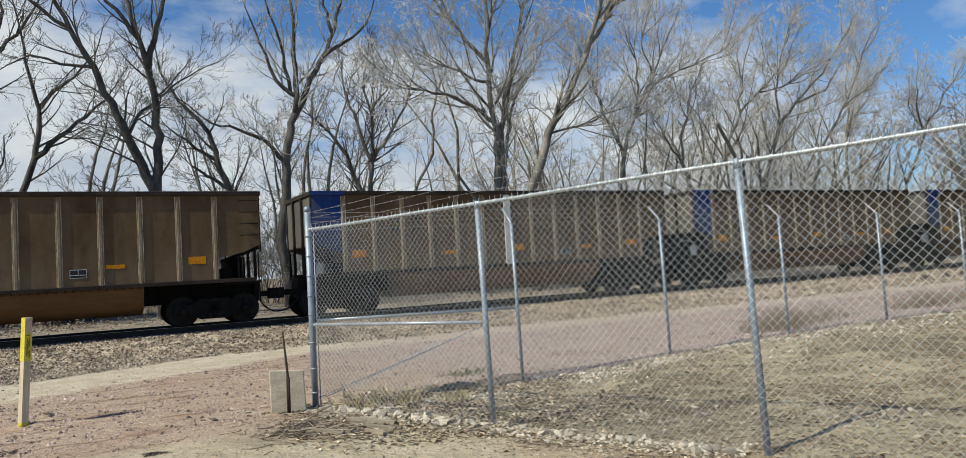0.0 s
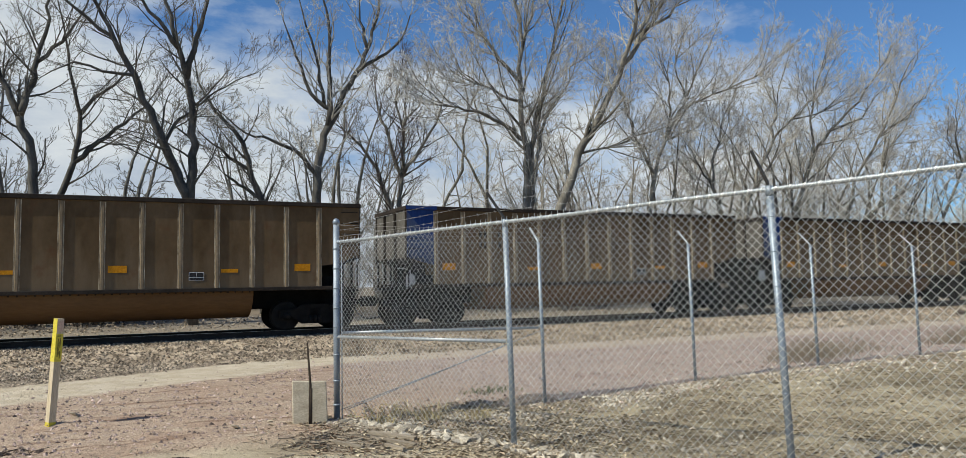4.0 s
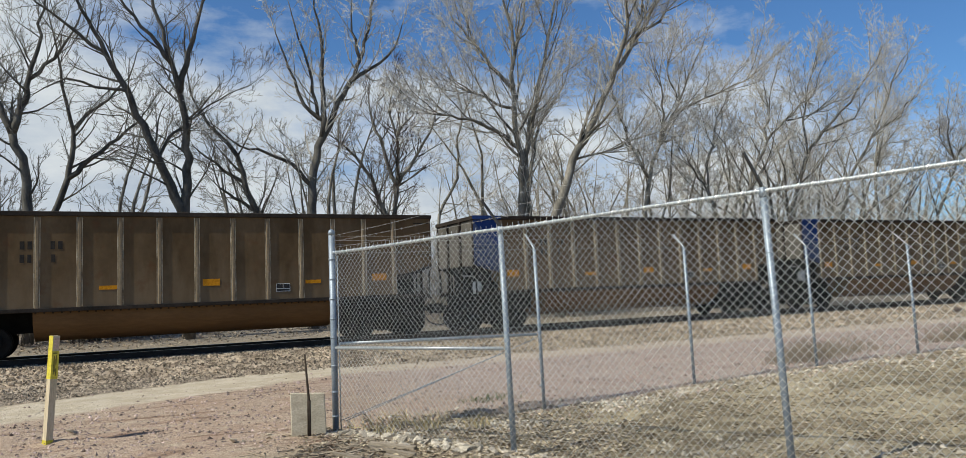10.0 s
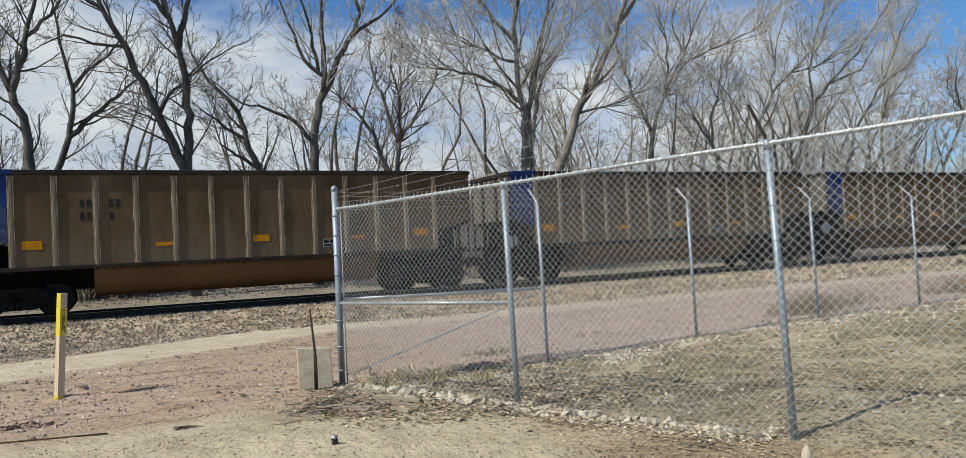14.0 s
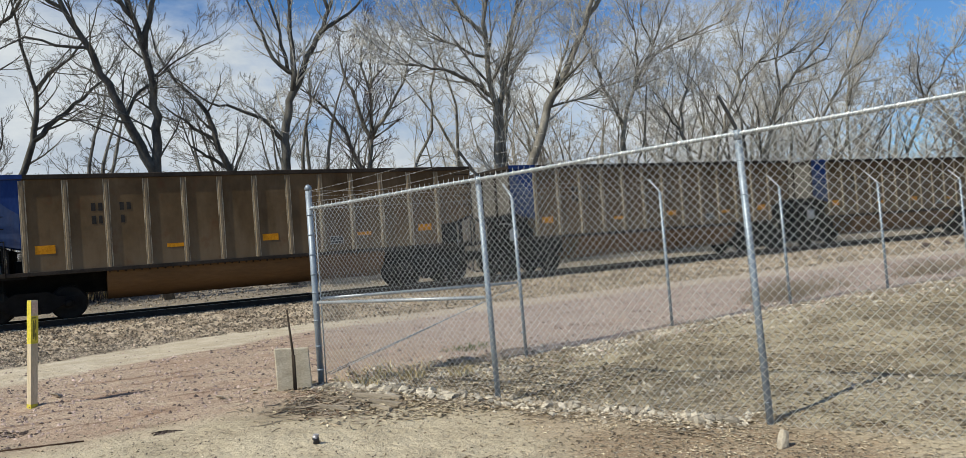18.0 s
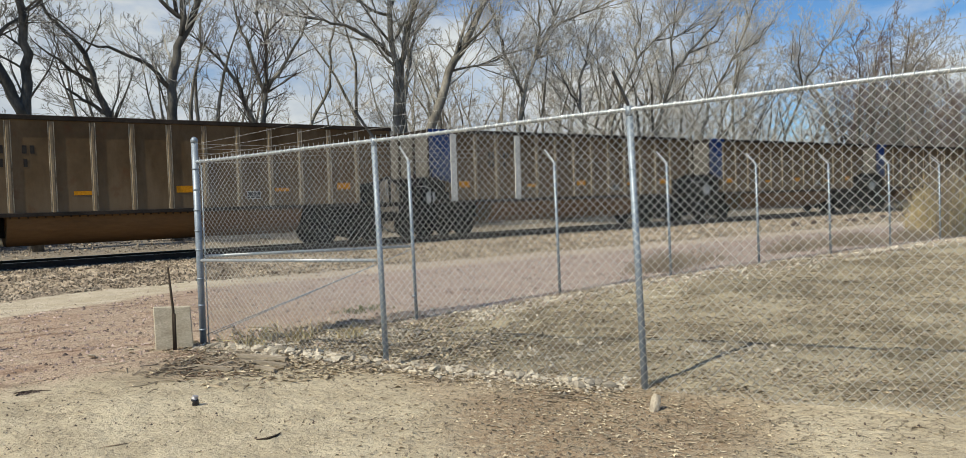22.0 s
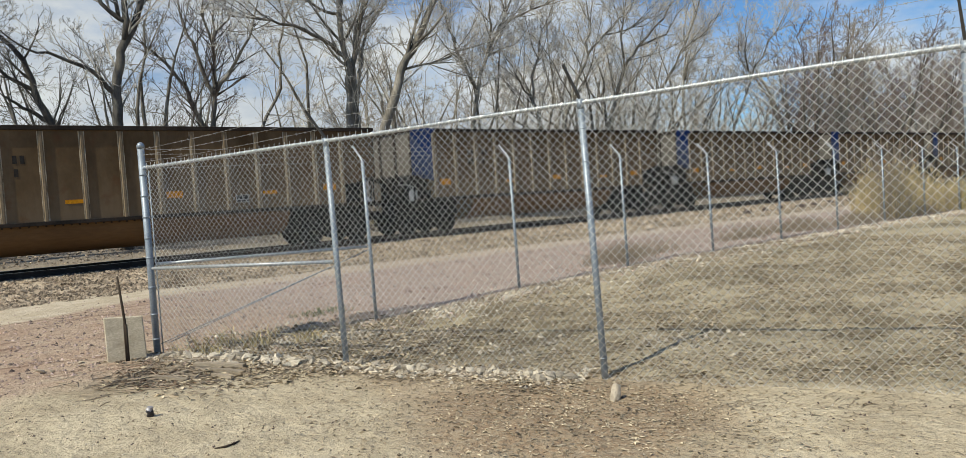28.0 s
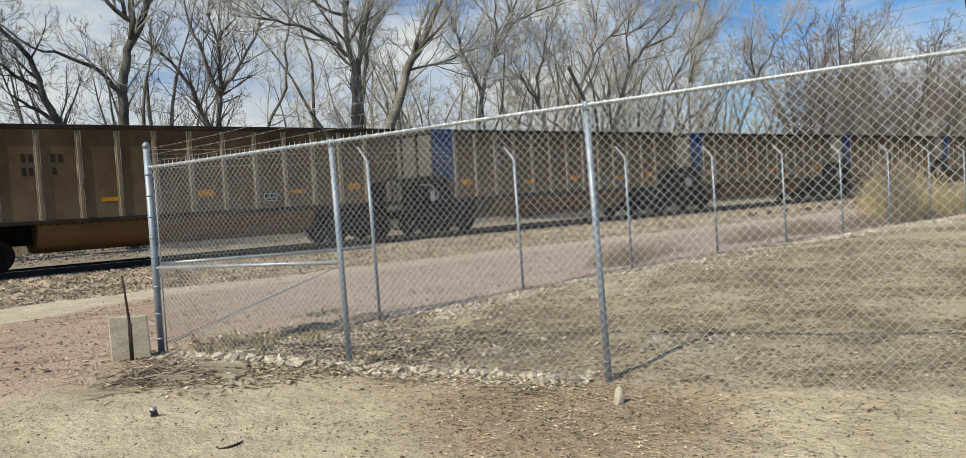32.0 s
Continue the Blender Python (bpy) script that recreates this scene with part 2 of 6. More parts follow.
M_STAKE = material("dark_rusty_stake", (0.028, 0.02, 0.014), (0.06, 0.042, 0.028), 8, 40, 0.85, 0.1, 0.3, 0.003)
M_GREEN = material("dull_green_weeds", (0.10, 0.125, 0.05), (0.2, 0.22, 0.1), 6, 30, 0.9, 0.0, 0.0, vary=0.3)
M_TWIGGREY = material("grey_twig_bark", (0.11, 0.10, 0.085), (0.24, 0.22, 0.19), 1.2, 16, 0.9, 0.0, 0.0)
M_TWIGDARK = material("dark_twig_bark", (0.12, 0.085, 0.075), (0.20, 0.15, 0.13), 1.2, 16, 0.9, 0.0, 0.0)
M_TWIGBROWN = material("brown_thicket_bark", (0.23, 0.195, 0.16), (0.38, 0.335, 0.28), 1.2, 16, 0.9, 0.0, 0.0)
M_STRAW = material("dry_straw", (0.40, 0.30, 0.13), (0.72, 0.59, 0.33), 3, 25, 0.85, 0.0, 0.0, vary=0.45)
M_WEED = material("dry_weed_stalks", (0.22, 0.17, 0.12), (0.36, 0.29, 0.21), 3, 25, 0.9, 0.0, 0.0, vary=0.3)
M_LEAF = material("dead_leaf_litter", (0.17, 0.125, 0.08), (0.55, 0.46, 0.325), 3, 25, 0.9, 0.0, 0.0, vary=0.5)
M_DEADLEAF = material("dead_bush_leaves", (0.09, 0.055, 0.035), (0.24, 0.16, 0.105), 3, 25, 0.8, 0.0, 0.0, vary=0.5)
M_CLOD = material("dry_dirt_clods", (0.17, 0.125, 0.08), (0.44, 0.365, 0.26), 2.5, 40, 0.95, 0.0, 0.3, 0.004, vary=0.5)
M_CONC = material("weathered_concrete", (0.34, 0.285, 0.205), (0.56, 0.485, 0.37), 3, 45, 0.92, 0.0, 0.5, 0.008, (1, 1, 2.2))
M_WOOD = material("raw_post_timber", (0.50, 0.40, 0.26), (0.63, 0.53, 0.37), 3, 25, 0.8, 0.0, 0.3, 0.004, (6, 6, 0.5))
M_YELLOW = material("yellow_marker_paint", (0.55, 0.44, 0.04), (0.68, 0.56, 0.07), 4, 30, 0.6, 0.0, 0.2, 0.004)
M_PINKTAG = material("faded_pink_tag", (0.52, 0.36, 0.27), (0.62, 0.44, 0.34), 8, 40, 0.7, 0.0, 0.0)
M_DARKBAR = material("dark_brown_bar", (0.07, 0.04, 0.025), (0.13, 0.075, 0.045), 8, 40, 0.85, 0.2, 0.3, 0.003)
M_PLANK = material("grey_scrap_wood", (0.2, 0.16, 0.115), (0.33, 0.275, 0.205), 4, 30, 0.9, 0.0, 0.5, 0.006, (0.6, 6, 6), vary=0.2)
M_DARK = material("crushed_dark_can", (0.015, 0.014, 0.016), (0.05, 0.045, 0.05), 12, 40, 0.4, 0.3, 0.0, spec=0.5)
M_CANWHITE = material("can_label", (0.26, 0.24, 0.25), (0.42, 0.40, 0.41), 12, 40, 0.4, 0.2, 0.0)
M_LUMP = material("dark_rubble", (0.05, 0.035, 0.03), (0.11, 0.08, 0.066), 5, 30, 0.9, 0.0, 0.5, 0.01)


def dusty(m, dust, rust):
    """Road dust that thickens towards the sill in ragged runs, and rust blooms."""
    n, l = m.node_tree.nodes, m.node_tree.links
    b = n["Principled BSDF"]
    source = b.inputs["Base Color"].links[0].from_socket
    co, sep, mp = n.new("ShaderNodeTexCoord"), n.new("ShaderNodeSeparateXYZ"), n.new("ShaderNodeMapping")
    l.new(co.outputs["Object"], sep.inputs["Vector"])
    mp.inputs["Scale"].default_value = (1.6, 1.0, 0.35)
    l.new(co.outputs["Object"], mp.inputs["Vector"])
    runs, bloom = n.new("ShaderNodeTexNoise"), n.new("ShaderNodeTexNoise")
    for node, scale in ((runs, 1.3), (bloom, 2.1)):
        node.inputs["Scale"].default_value, node.inputs["Detail"].default_value, node.inputs["Roughness"].default_value = scale, 7, 0.65
    l.new(mp.outputs["Vector"], runs.inputs["Vector"])
    l.new(co.outputs["Object"], bloom.inputs["Vector"])
    low = n.new("ShaderNodeMapRange")
    low.inputs["From Min"].default_value, low.inputs["From Max"].default_value = 2.7, 1.3
    l.new(sep.outputs["Z"], low.inputs["Value"])
    both = n.new("ShaderNodeMath"); both.operation = "MULTIPLY_ADD"
    l.new(low.outputs["Result"], both.inputs[0])
    both.inputs[1].default_value = 0.35
    l.new(runs.outputs["Fac"], both.inputs[2])
    for fac, a, c, most, colour in ((both.outputs[0], 0.5, 0.85, 0.6, dust), (bloom.outputs["Fac"], 0.56, 0.72, 0.55, rust)):
        cut = n.new("ShaderNodeMapRange")
        cut.inputs["From Min"].default_value, cut.inputs["From Max"].default_value, cut.inputs["To Max"].default_value = a, c, most
        l.new(fac, cut.inputs["Value"])
        mix = n.new("ShaderNodeMixRGB")
        mix.inputs["Color2"].default_value = (*colour, 1)
        l.new(cut.outputs["Result"], mix.inputs["Fac"])
        l.new(source, mix.inputs["Color1"])
        source = mix.outputs["Color"]
    l.new(source, b.inputs["Base Color"])


dusty(M_CAR, (0.185, 0.135, 0.085), (0.115, 0.052, 0.024))
dusty(M_RIB, (0.24, 0.18, 0.115), (0.15, 0.068, 0.03))
dusty(M_BLUEDUSTLIT, (0.10, 0.085, 0.09), (0.06, 0.05, 0.09))


def ground_material():
    """Packed dirt by the gate, pink gravel along the right of way, a beaten dirt road through it, litter in the yard."""
    m = bpy.data.materials.new("dirt_and_gravel_ground")
    m.use_nodes = True
    n, l = m.node_tree.nodes, m.node_tree.links
    b = n["Principled BSDF"]
    co = n.new("ShaderNodeTexCoord")
    sep = n.new("ShaderNodeSeparateXYZ")
    l.new(co.outputs["Object"], sep.inputs["Vector"])

    def noise_at(scale, detail=6, rough=0.6):
        t = n.new("ShaderNodeTexNoise")
        t.inputs["Scale"].default_value, t.inputs["Detail"].default_value, t.inputs["Roughness"].default_value = scale, detail, rough
        l.new(co.outputs["Object"], t.inputs["Vector"])
        return t.outputs["Fac"]

    def calc(op, a, c, d=None):
        t = n.new("ShaderNodeMath")
        t.operation = op
        for i, v in enumerate((a, c, d)):
            if v is None:
                continue
            if isinstance(v, (int, float)):
                t.inputs[i].default_value = v
            else:
                l.new(v, t.inputs[i])
        return t.outputs[0]

    def step(v, a, c):
        t = n.new("ShaderNodeMapRange")
        t.interpolation_type = "SMOOTHSTEP"
        t.inputs["From Min"].default_value, t.inputs["From Max"].default_value = a, c
        l.new(v, t.inputs["Value"])
        return t.outputs["Result"]

    def blend(f, a, c):
        t = n.new("ShaderNodeMixRGB")
        l.new(f, t.inputs["Fac"])
        for v, s in ((a, "Color1"), (c, "Color2")):
            if isinstance(v, tuple):
                t.inputs[s].default_value = (*v, 1)
            else:
                l.new(v, t.inputs[s])
        return t.outputs["Color"]

    big, mid, fine, grit = noise_at(0.35), noise_at(2.2), noise_at(14), noise_at(70, 3)
    wob = calc("MULTIPLY_ADD", mid, 1.6, -0.8)
    y = calc("ADD", sep.outputs["Y"], wob)
    x = calc("ADD", sep.outputs["X"], wob)
    crumb, dash, lumps = noise_at(38, 4, 0.7), noise_at(95, 2, 0.5), noise_at(6.5, 6, 0.62)

    def round_patch(cx, cy, rx, ry):
        dx = calc("DIVIDE", calc("SUBTRACT", x, cx), rx)
        dy = calc("DIVIDE", calc("SUBTRACT", y, cy), ry)
        return calc("SUBTRACT", 1.0, step(calc("POWER", calc("ADD", calc("MULTIPLY", dx, dx), calc("MULTIPLY", dy, dy)), 0.5), 0.55, 1.1))

    dirt = blend(step(mid, 0.35, 0.65), (0.435, 0.358, 0.245), (0.54, 0.453, 0.318))
    dirt = blend(calc("MULTIPLY", step(big, 0.5, 0.64), 0.4), dirt, (0.42, 0.335, 0.225))
    # trodden reddish soil by the third post, damp soil by the wood pile
    dirt = blend(calc("MULTIPLY", round_patch(4.10, 4.17, 1.45, 1.5), calc("MULTIPLY_ADD", step(fine, 0.4, 0.6), 0.35, 0.5)), dirt, (0.265, 0.175, 0.105))
    dirt = blend(calc("MULTIPLY", round_patch(4.03, 5.62, 0.73, 1.35), 0.5), dirt, (0.3, 0.21, 0.135))
    dirt = blend(calc("MULTIPLY", round_patch(1.90, 8.58, 0.8, 0.8), 0.6), dirt, (0.26, 0.2, 0.13))
    rough_area = calc("MULTIPLY_ADD", step(noise_at(1.4, 4), 0.42, 0.6), 0.8, 0.2)
    dirt = blend(calc("MULTIPLY", calc("MULTIPLY", step(crumb, 0.56, 0.62), rough_area), 0.5), dirt, (0.25, 0.195, 0.13))
    dirt = blend(calc("MULTIPLY", calc("MULTIPLY", step(noise_at(48, 2), 0.63, 0.67), rough_area), 0.7), dirt, (0.17, 0.13, 0.085))
    dirt = blend(calc("MULTIPLY", step(noise_at(27, 3), 0.62, 0.68), 0.6), dirt, (0.55, 0.475, 0.36))
    patch, speck = noise_at(0.8, 5, 0.65), noise_at(46, 5, 0.75)
    # dried mud that has cracked into flakes
    crack = n.new("ShaderNodeTexVoronoi")
    crack.feature = "DISTANCE_TO_EDGE"
    crack.inputs["Scale"].default_value, crack.inputs["Randomness"].default_value = 9.0, 1.0
    warp = n.new("ShaderNodeVectorMath")
    warp.operation = "MULTIPLY_ADD"
    warp_noise = n.new("ShaderNodeTexNoise")
    warp_noise.inputs["Scale"].default_value = 7.0
    l.new(co.outputs["Object"], warp_noise.inputs["Vector"])
    l.new(warp_noise.outputs["Color"], warp.inputs[0])
    warp.inputs[1].default_value = (0.12, 0.12, 0.0)
    l.new(co.outputs["Object"], warp.inputs[2])
    l.new(warp.outputs["Vector"], crack.inputs["Vector"])
    flaky = calc("MULTIPLY", step(noise_at(0.9, 4), 0.42, 0.56), step(calc("ADD", sep.outputs["X"], calc("MULTIPLY", sep.outputs["Y"], 0.35)), 4.4, 6.6))
    gap_line = calc("MULTIPLY", calc("MULTIPLY", calc("SUBTRACT", 1.0, step(crack.outputs["Distance"], 0.01, 0.07)), flaky), step(noise_at(5.5, 3), 0.46, 0.6))
    dirt = blend(calc("MULTIPLY", gap_line, 0.6), dirt, (0.2, 0.15, 0.1))
    red = blend(step(speck, 0.36, 0.64), (0.26, 0.172, 0.118), (0.57, 0.445, 0.33))
    red = blend(calc("MULTIPLY", step(patch, 0.47, 0.62), 0.55), red, (0.36, 0.242, 0.17))
    red = blend(calc("MULTIPLY", step(noise_at(3.1, 5, 0.7), 0.55, 0.68), 0.6), red, (0.47, 0.385, 0.28))
    # dark ruts along the road's edge
    rut_at = n.new("ShaderNodeMapping")
    rut_at.inputs["Rotation"].default_value, rut_at.inputs["Scale"].default_value = (0, 0, radians(23)), (0.45, 5.0, 1.0)
    l.new(co.outputs["Object"], rut_at.inputs["Vector"])
    rut = n.new("ShaderNodeTexNoise")
    rut.inputs["Scale"].default_value, rut.inputs["Detail"].default_value, rut.inputs["Roughness"].default_value = 1.0, 6, 0.62
    l.new(rut_at.outputs["Vector"], rut.inputs["Vector"])
    red = blend(calc("MULTIPLY", step(rut.outputs["Fac"], 0.55, 0.63), 0.7), red, (0.21, 0.128, 0.085))
    red = blend(calc("MULTIPLY", calc("SUBTRACT", 1.0, step(rut.outputs["Fac"], 0.33, 0.42)), 0.5), red, (0.52, 0.42, 0.30))
    pink = blend(step(noise_at(27, 6, 0.8), 0.34, 0.66), (0.20, 0.145, 0.118), (0.60, 0.487, 0.412))
    pink = blend(calc("MULTIPLY", step(patch, 0.5, 0.64), 0.45), pink, (0.36, 0.25, 0.20))
    road = blend(step(mid, 0.35, 0.65), (0.49, 0.405, 0.29), (0.60, 0.51, 0.385))
    yard = blend(step(mid, 0.38, 0.62), (0.15, 0.119, 0.074), (0.40, 0.331, 0.216))
    yard = blend(calc("MULTIPLY", step(lumps, 0.5, 0.6), 0.28), yard, (0.2, 0.155, 0.1))
    yard = blend(calc("MULTIPLY", step(big, 0.45, 0.6), 0.7), yard, (0.52, 0.433, 0.292))
    yard = blend(calc("MULTIPLY", step(crumb, 0.52, 0.64), 0.4), yard, (0.17, 0.13, 0.085))
    yard = blend(calc("MULTIPLY", step(noise_at(30, 3), 0.6, 0.66), 0.6), yard, (0.5, 0.44, 0.335))
    # red gravel west of the gate, pink gravel beyond the fence
    far = blend(step(x, 3.0, 7.0), red, pink)
    col = blend(step(y, 8.3, 9.5), dirt, far)
    # dirt road between the gravel and the ballast, askew to the track until it meets the fence
    ry = calc("ADD", calc("ADD", sep.outputs["Y"], calc("MULTIPLY", wob, 0.3)), calc("MULTIPLY", calc("MINIMUM", sep.outputs["X"], 4.6), -0.5))
    on_road = calc("MULTIPLY", step(ry, 14.65, 15.15), calc("SUBTRACT", 1.0, step(ry, 17.5, 17.9)))
    col = blend(calc("MULTIPLY", on_road, calc("SUBTRACT", 0.95, calc("MULTIPLY", step(sep.outputs["X"], 5.0, 9.0), 0.45))), col, road)
    spread = blend(step(speck, 0.34, 0.66), (0.12, 0.092, 0.064), (0.42, 0.34, 0.25))
    col = blend(step(ry, 17.5, 17.9), col, spread)
    # fenced yard: east of the near fence line, south of the far one
    fx = calc("ADD", x, calc("MULTIPLY", sep.outputs["Y"], 0.4295))
    in_yard = calc("MULTIPLY", step(fx, 7.1, 7.6), calc("SUBTRACT", 1.0, step(y, 9.7, 10.6)))
    col = blend(in_yard, col, yard)
    beyond = blend(step(speck, 0.36, 0.64), (0.14, 0.116, 0.088), (0.40, 0.337, 0.262))
    col = blend(step(sep.outputs["Y"], 27.0, 28.0), col, beyond)
    col = blend(step(y, 35.0, 38.0), col, (0.22, 0.175, 0.125))
    tone = n.new("ShaderNodeMapRange")
    tone.inputs["From Min"].default_value, tone.inputs["From Max"].default_value = 0.3, 0.7
    tone.inputs["To Min"].default_value, tone.inputs["To Max"].default_value = 0.82, 1.18
    l.new(calc("ADD", calc("MULTIPLY", dash, 0.65), calc("MULTIPLY", fine, 0.35)), tone.inputs["Value"])
    sc = n.new("ShaderNodeVectorMath")
    sc.operation = "SCALE"
    l.new(col, sc.inputs[0])
    l.new(tone.outputs["Result"], sc.inputs["Scale"])
    l.new(sc.outputs["Vector"], b.inputs["Base Color"])
    b.inputs["Roughness"].default_value = 0.95
    b.inputs["Specular IOR Level"].default_value = 0.15
    bu = n.new("ShaderNodeBump")
    bu.inputs["Strength"].default_value, bu.inputs["Distance"].default_value = 1.0, 0.03
    l.new(calc("ADD", calc("MULTIPLY", crumb, 0.4), calc("ADD", calc("MULTIPLY", fine, 0.8), calc("SUBTRACT", calc("MULTIPLY", lumps, 2.2), calc("MULTIPLY", gap_line, 0.5)))), bu.inputs["Height"])
    l.new(bu.outputs["Normal"], b.inputs["Normal"])
    return m


M_GROUND = ground_material()


# ---- mesh helpers ----
def part(name, bm, mat, parent=None, label="", smooth=False, bevel=0.0):
    """Links a bmesh as one mesh object under a thing or a part."""
    if bevel:
        bmesh.ops.bevel(bm, geom=bm.edges[:], offset=bevel, segments=1, affect="EDGES", clamp_overlap=True)
    me = bpy.data.meshes.new(name)
    bm.to_mesh(me)
    bm.free()
    return mesh_part(name, me, mat, parent, label, smooth)


def mesh_part(name, me, mat, parent=None, label="", smooth=False):
    if mat and not me.materials:
        me.materials.append(mat)
    if smooth:
        me.polygons.foreach_set("use_smooth", [True] * len(me.polygons))
    ob = new(name, me)
    if parent:
        ob.parent = parent
    if label:
        tagged(ob, label)
    return ob


def box(bm, x0, x1, y0, y1, z0, z1):
    v = [bm.verts.new((x, y, z)) for z in (z0, z1) for x, y in ((x0, y0), (x1, y0), (x1, y1), (x0, y1))]
    for f in ((3, 2, 1, 0), (4, 5, 6, 7), (0, 1, 5, 4), (1, 2, 6, 5), (2, 3, 7, 6), (3, 0, 4, 7)):
        bm.faces.new([v[i] for i in f])
    return bm


def boxed(*sizes):
    bm = bmesh.new()
    for s in sizes:
        box(bm, *s)
    return bm


def prism(bm, outline, axis, a, b):
    """An outline in the two other axes, pushed from a to b along axis (0 x, 1 y, 2 z)."""
    def at(p, v):
        c = list(p)
        c.insert(axis, v)
        return bm.verts.new(c)
    lo, hi = [at(p, a) for p in outline], [at(p, b) for p in outline]
    k = len(outline)
    bm.faces.new(lo)
    bm.faces.new(hi[::-1])
    for i in range(k):
        bm.faces.new((lo[i], hi[i], hi[(i + 1) % k], lo[(i + 1) % k]))
    bmesh.ops.recalc_face_normals(bm, faces=bm.faces[:])
    return bm


class Tubes:
    """Gathers round bars along polylines into one mesh."""

    def __init__(self):
        self.v, self.f = [], []

    def add(self, pts, radii, sides=5, capped=True):
        pts = np.asarray(pts, float)
        k = len(pts)
        if np.isscalar(radii):
            radii = [radii] * k
        d = np.gradient(pts, axis=0)
        d /= np.linalg.norm(d, axis=1)[:, None] + 1e-9
        mean = d.mean(0)
        ref = np.array((0.0, 0.0, 1.0)) if abs(mean[2]) < 0.8 * np.linalg.norm(mean) else np.array((1.0, 0.0, 0.0))
        a = np.cross(d, ref)
        a /= np.linalg.norm(a, axis=1)[:, None] + 1e-9
        b = np.cross(d, a)
        ang = np.arange(sides) * 2 * np.pi / sides
        ring = pts[:, None] + (a[:, None] * np.cos(ang)[None, :, None] + b[:, None] * np.sin(ang)[None, :, None]) * np.asarray(radii, float)[:, None, None]
        base = len(self.v)
        self.v.extend(map(tuple, ring.reshape(-1, 3)))
        for i in range(k - 1):
            for j in range(sides):
                q = base + i * sides
                self.f.append((q + j, q + (j + 1) % sides, q + sides + (j + 1) % sides, q + sides + j))
        if capped and sides > 3:
            self.f.append(tuple(base + j for j in range(sides))[::-1])
            self.f.append(tuple(base + (k - 1) * sides + j for j in range(sides)))

    def mesh(self, name):
        me = bpy.data.meshes.new(name)
        me.from_pydata(self.v, [], self.f)
        me.update()
        return me


def bar(name, pts, r, mat, parent=None, sides=8, label=""):
    t = Tubes()
    t.add(pts, r, sides)
    return mesh_part(name, t.mesh(name), mat, parent, label, True)


def thing(name, at=(0, 0, 0), turn=0.0, **tags):
    ob = new(name)
    ob.matrix_world = pose(*at, 0, 0, turn)
    return tagged(ob, **tags)
# ---- the ground ----
RAIL_Y, RAIL_Z = 25.2, 0.145          # middle of the track, top of the rails
CORNER, NEAR_WAY = Vector((2.75, 10.19)), Vector((0.3946, -0.9188)).normalized()
FAR_CORNER = Vector((2.81, 10.2))


def level(x, y):
    """Height of the bare ground, which rises a little towards the east of the yard."""
    rise = float(np.interp(x - 0.45 * y, (3.5, 5, 7, 11, 16), (0, 0.04, 0.12, 0.15, 0.18))) * float(np.interp(y, (-8, 0, 11, 16), (0, 1, 1, 0)))
    return rise + float(np.interp(y, (-30, 6.0, 7.5, 10.2, 18.5, 29.5, 33.5, 60), (-0.28, -0.28, -0.262, -0.3, -0.3, -0.33, 0.2, 0.4)))


def smooth(v, a, b):
    q = min(1.0, max(0.0, (v - a) / (b - a)))
    return q * q * (3 - 2 * q)


# low ridges that wheels have pushed up: two ends, height, half width
RIDGES = [((-2.2, 11.95), (1.0, 11.05), 0.03, 0.12), ((-0.6, 11.5), (2.0, 10.45), 0.022, 0.09), ((-2.0, 12.4), (2.2, 11.3), 0.022, 0.12), ((0.2, 10.6), (2.1, 10.0), 0.02, 0.09)]


def ridged(x, y):
    h = 0.0
    for (x0, y0), (x1, y1), tall, wide in RIDGES:
        if x0 - 0.3 < x < x1 + 0.3:
            q = (x - x0) / (x1 - x0)
            off = y - (y0 + (y1 - y0) * q) + 0.10 * noise.noise((x * 1.1, y0, 1)) + 0.03 * noise.noise((x * 5, y0, 2))
            h += tall * math.exp(-(off / wide) ** 2) * max(0.0, 0.55 + 0.9 * noise.noise((x * 2.7, y0 * 3, 8)))
    return h


def sunken(x, y):
    """Depth of the hollow inside the fence corner, cut off by a small bank on its far side."""
    if not (2.4 < x < 9 and 4.5 < y < 10.8):
        return 0.0
    off = (x - CORNER.x) * -NEAR_WAY.y + (y - CORNER.y) * NEAR_WAY.x
    bank = 10.60 - 0.02 * (x - 3) + 0.06 * noise.noise((x * 1.6, 0, 6))
    return 0.085 * (1 - smooth(y, bank - 0.13, bank)) * smooth(off, -0.08, 0.22) * (1 - smooth(x, 5.6, 8.5)) * smooth(y, 5.0, 7.2)


def uneven(x, y):
    near = max(0.0, 1 - math.hypot(x - 3, y - 6) / 40)
    return level(x, y) - sunken(x, y) + ridged(x, y) + near * (0.05 * noise.noise((x * 0.5, y * 0.5, 0)) + 0.022 * noise.noise((x * 2.1, y * 2.1, 5)) + 0.013 * noise.noise((x * 6, y * 6, 9)))


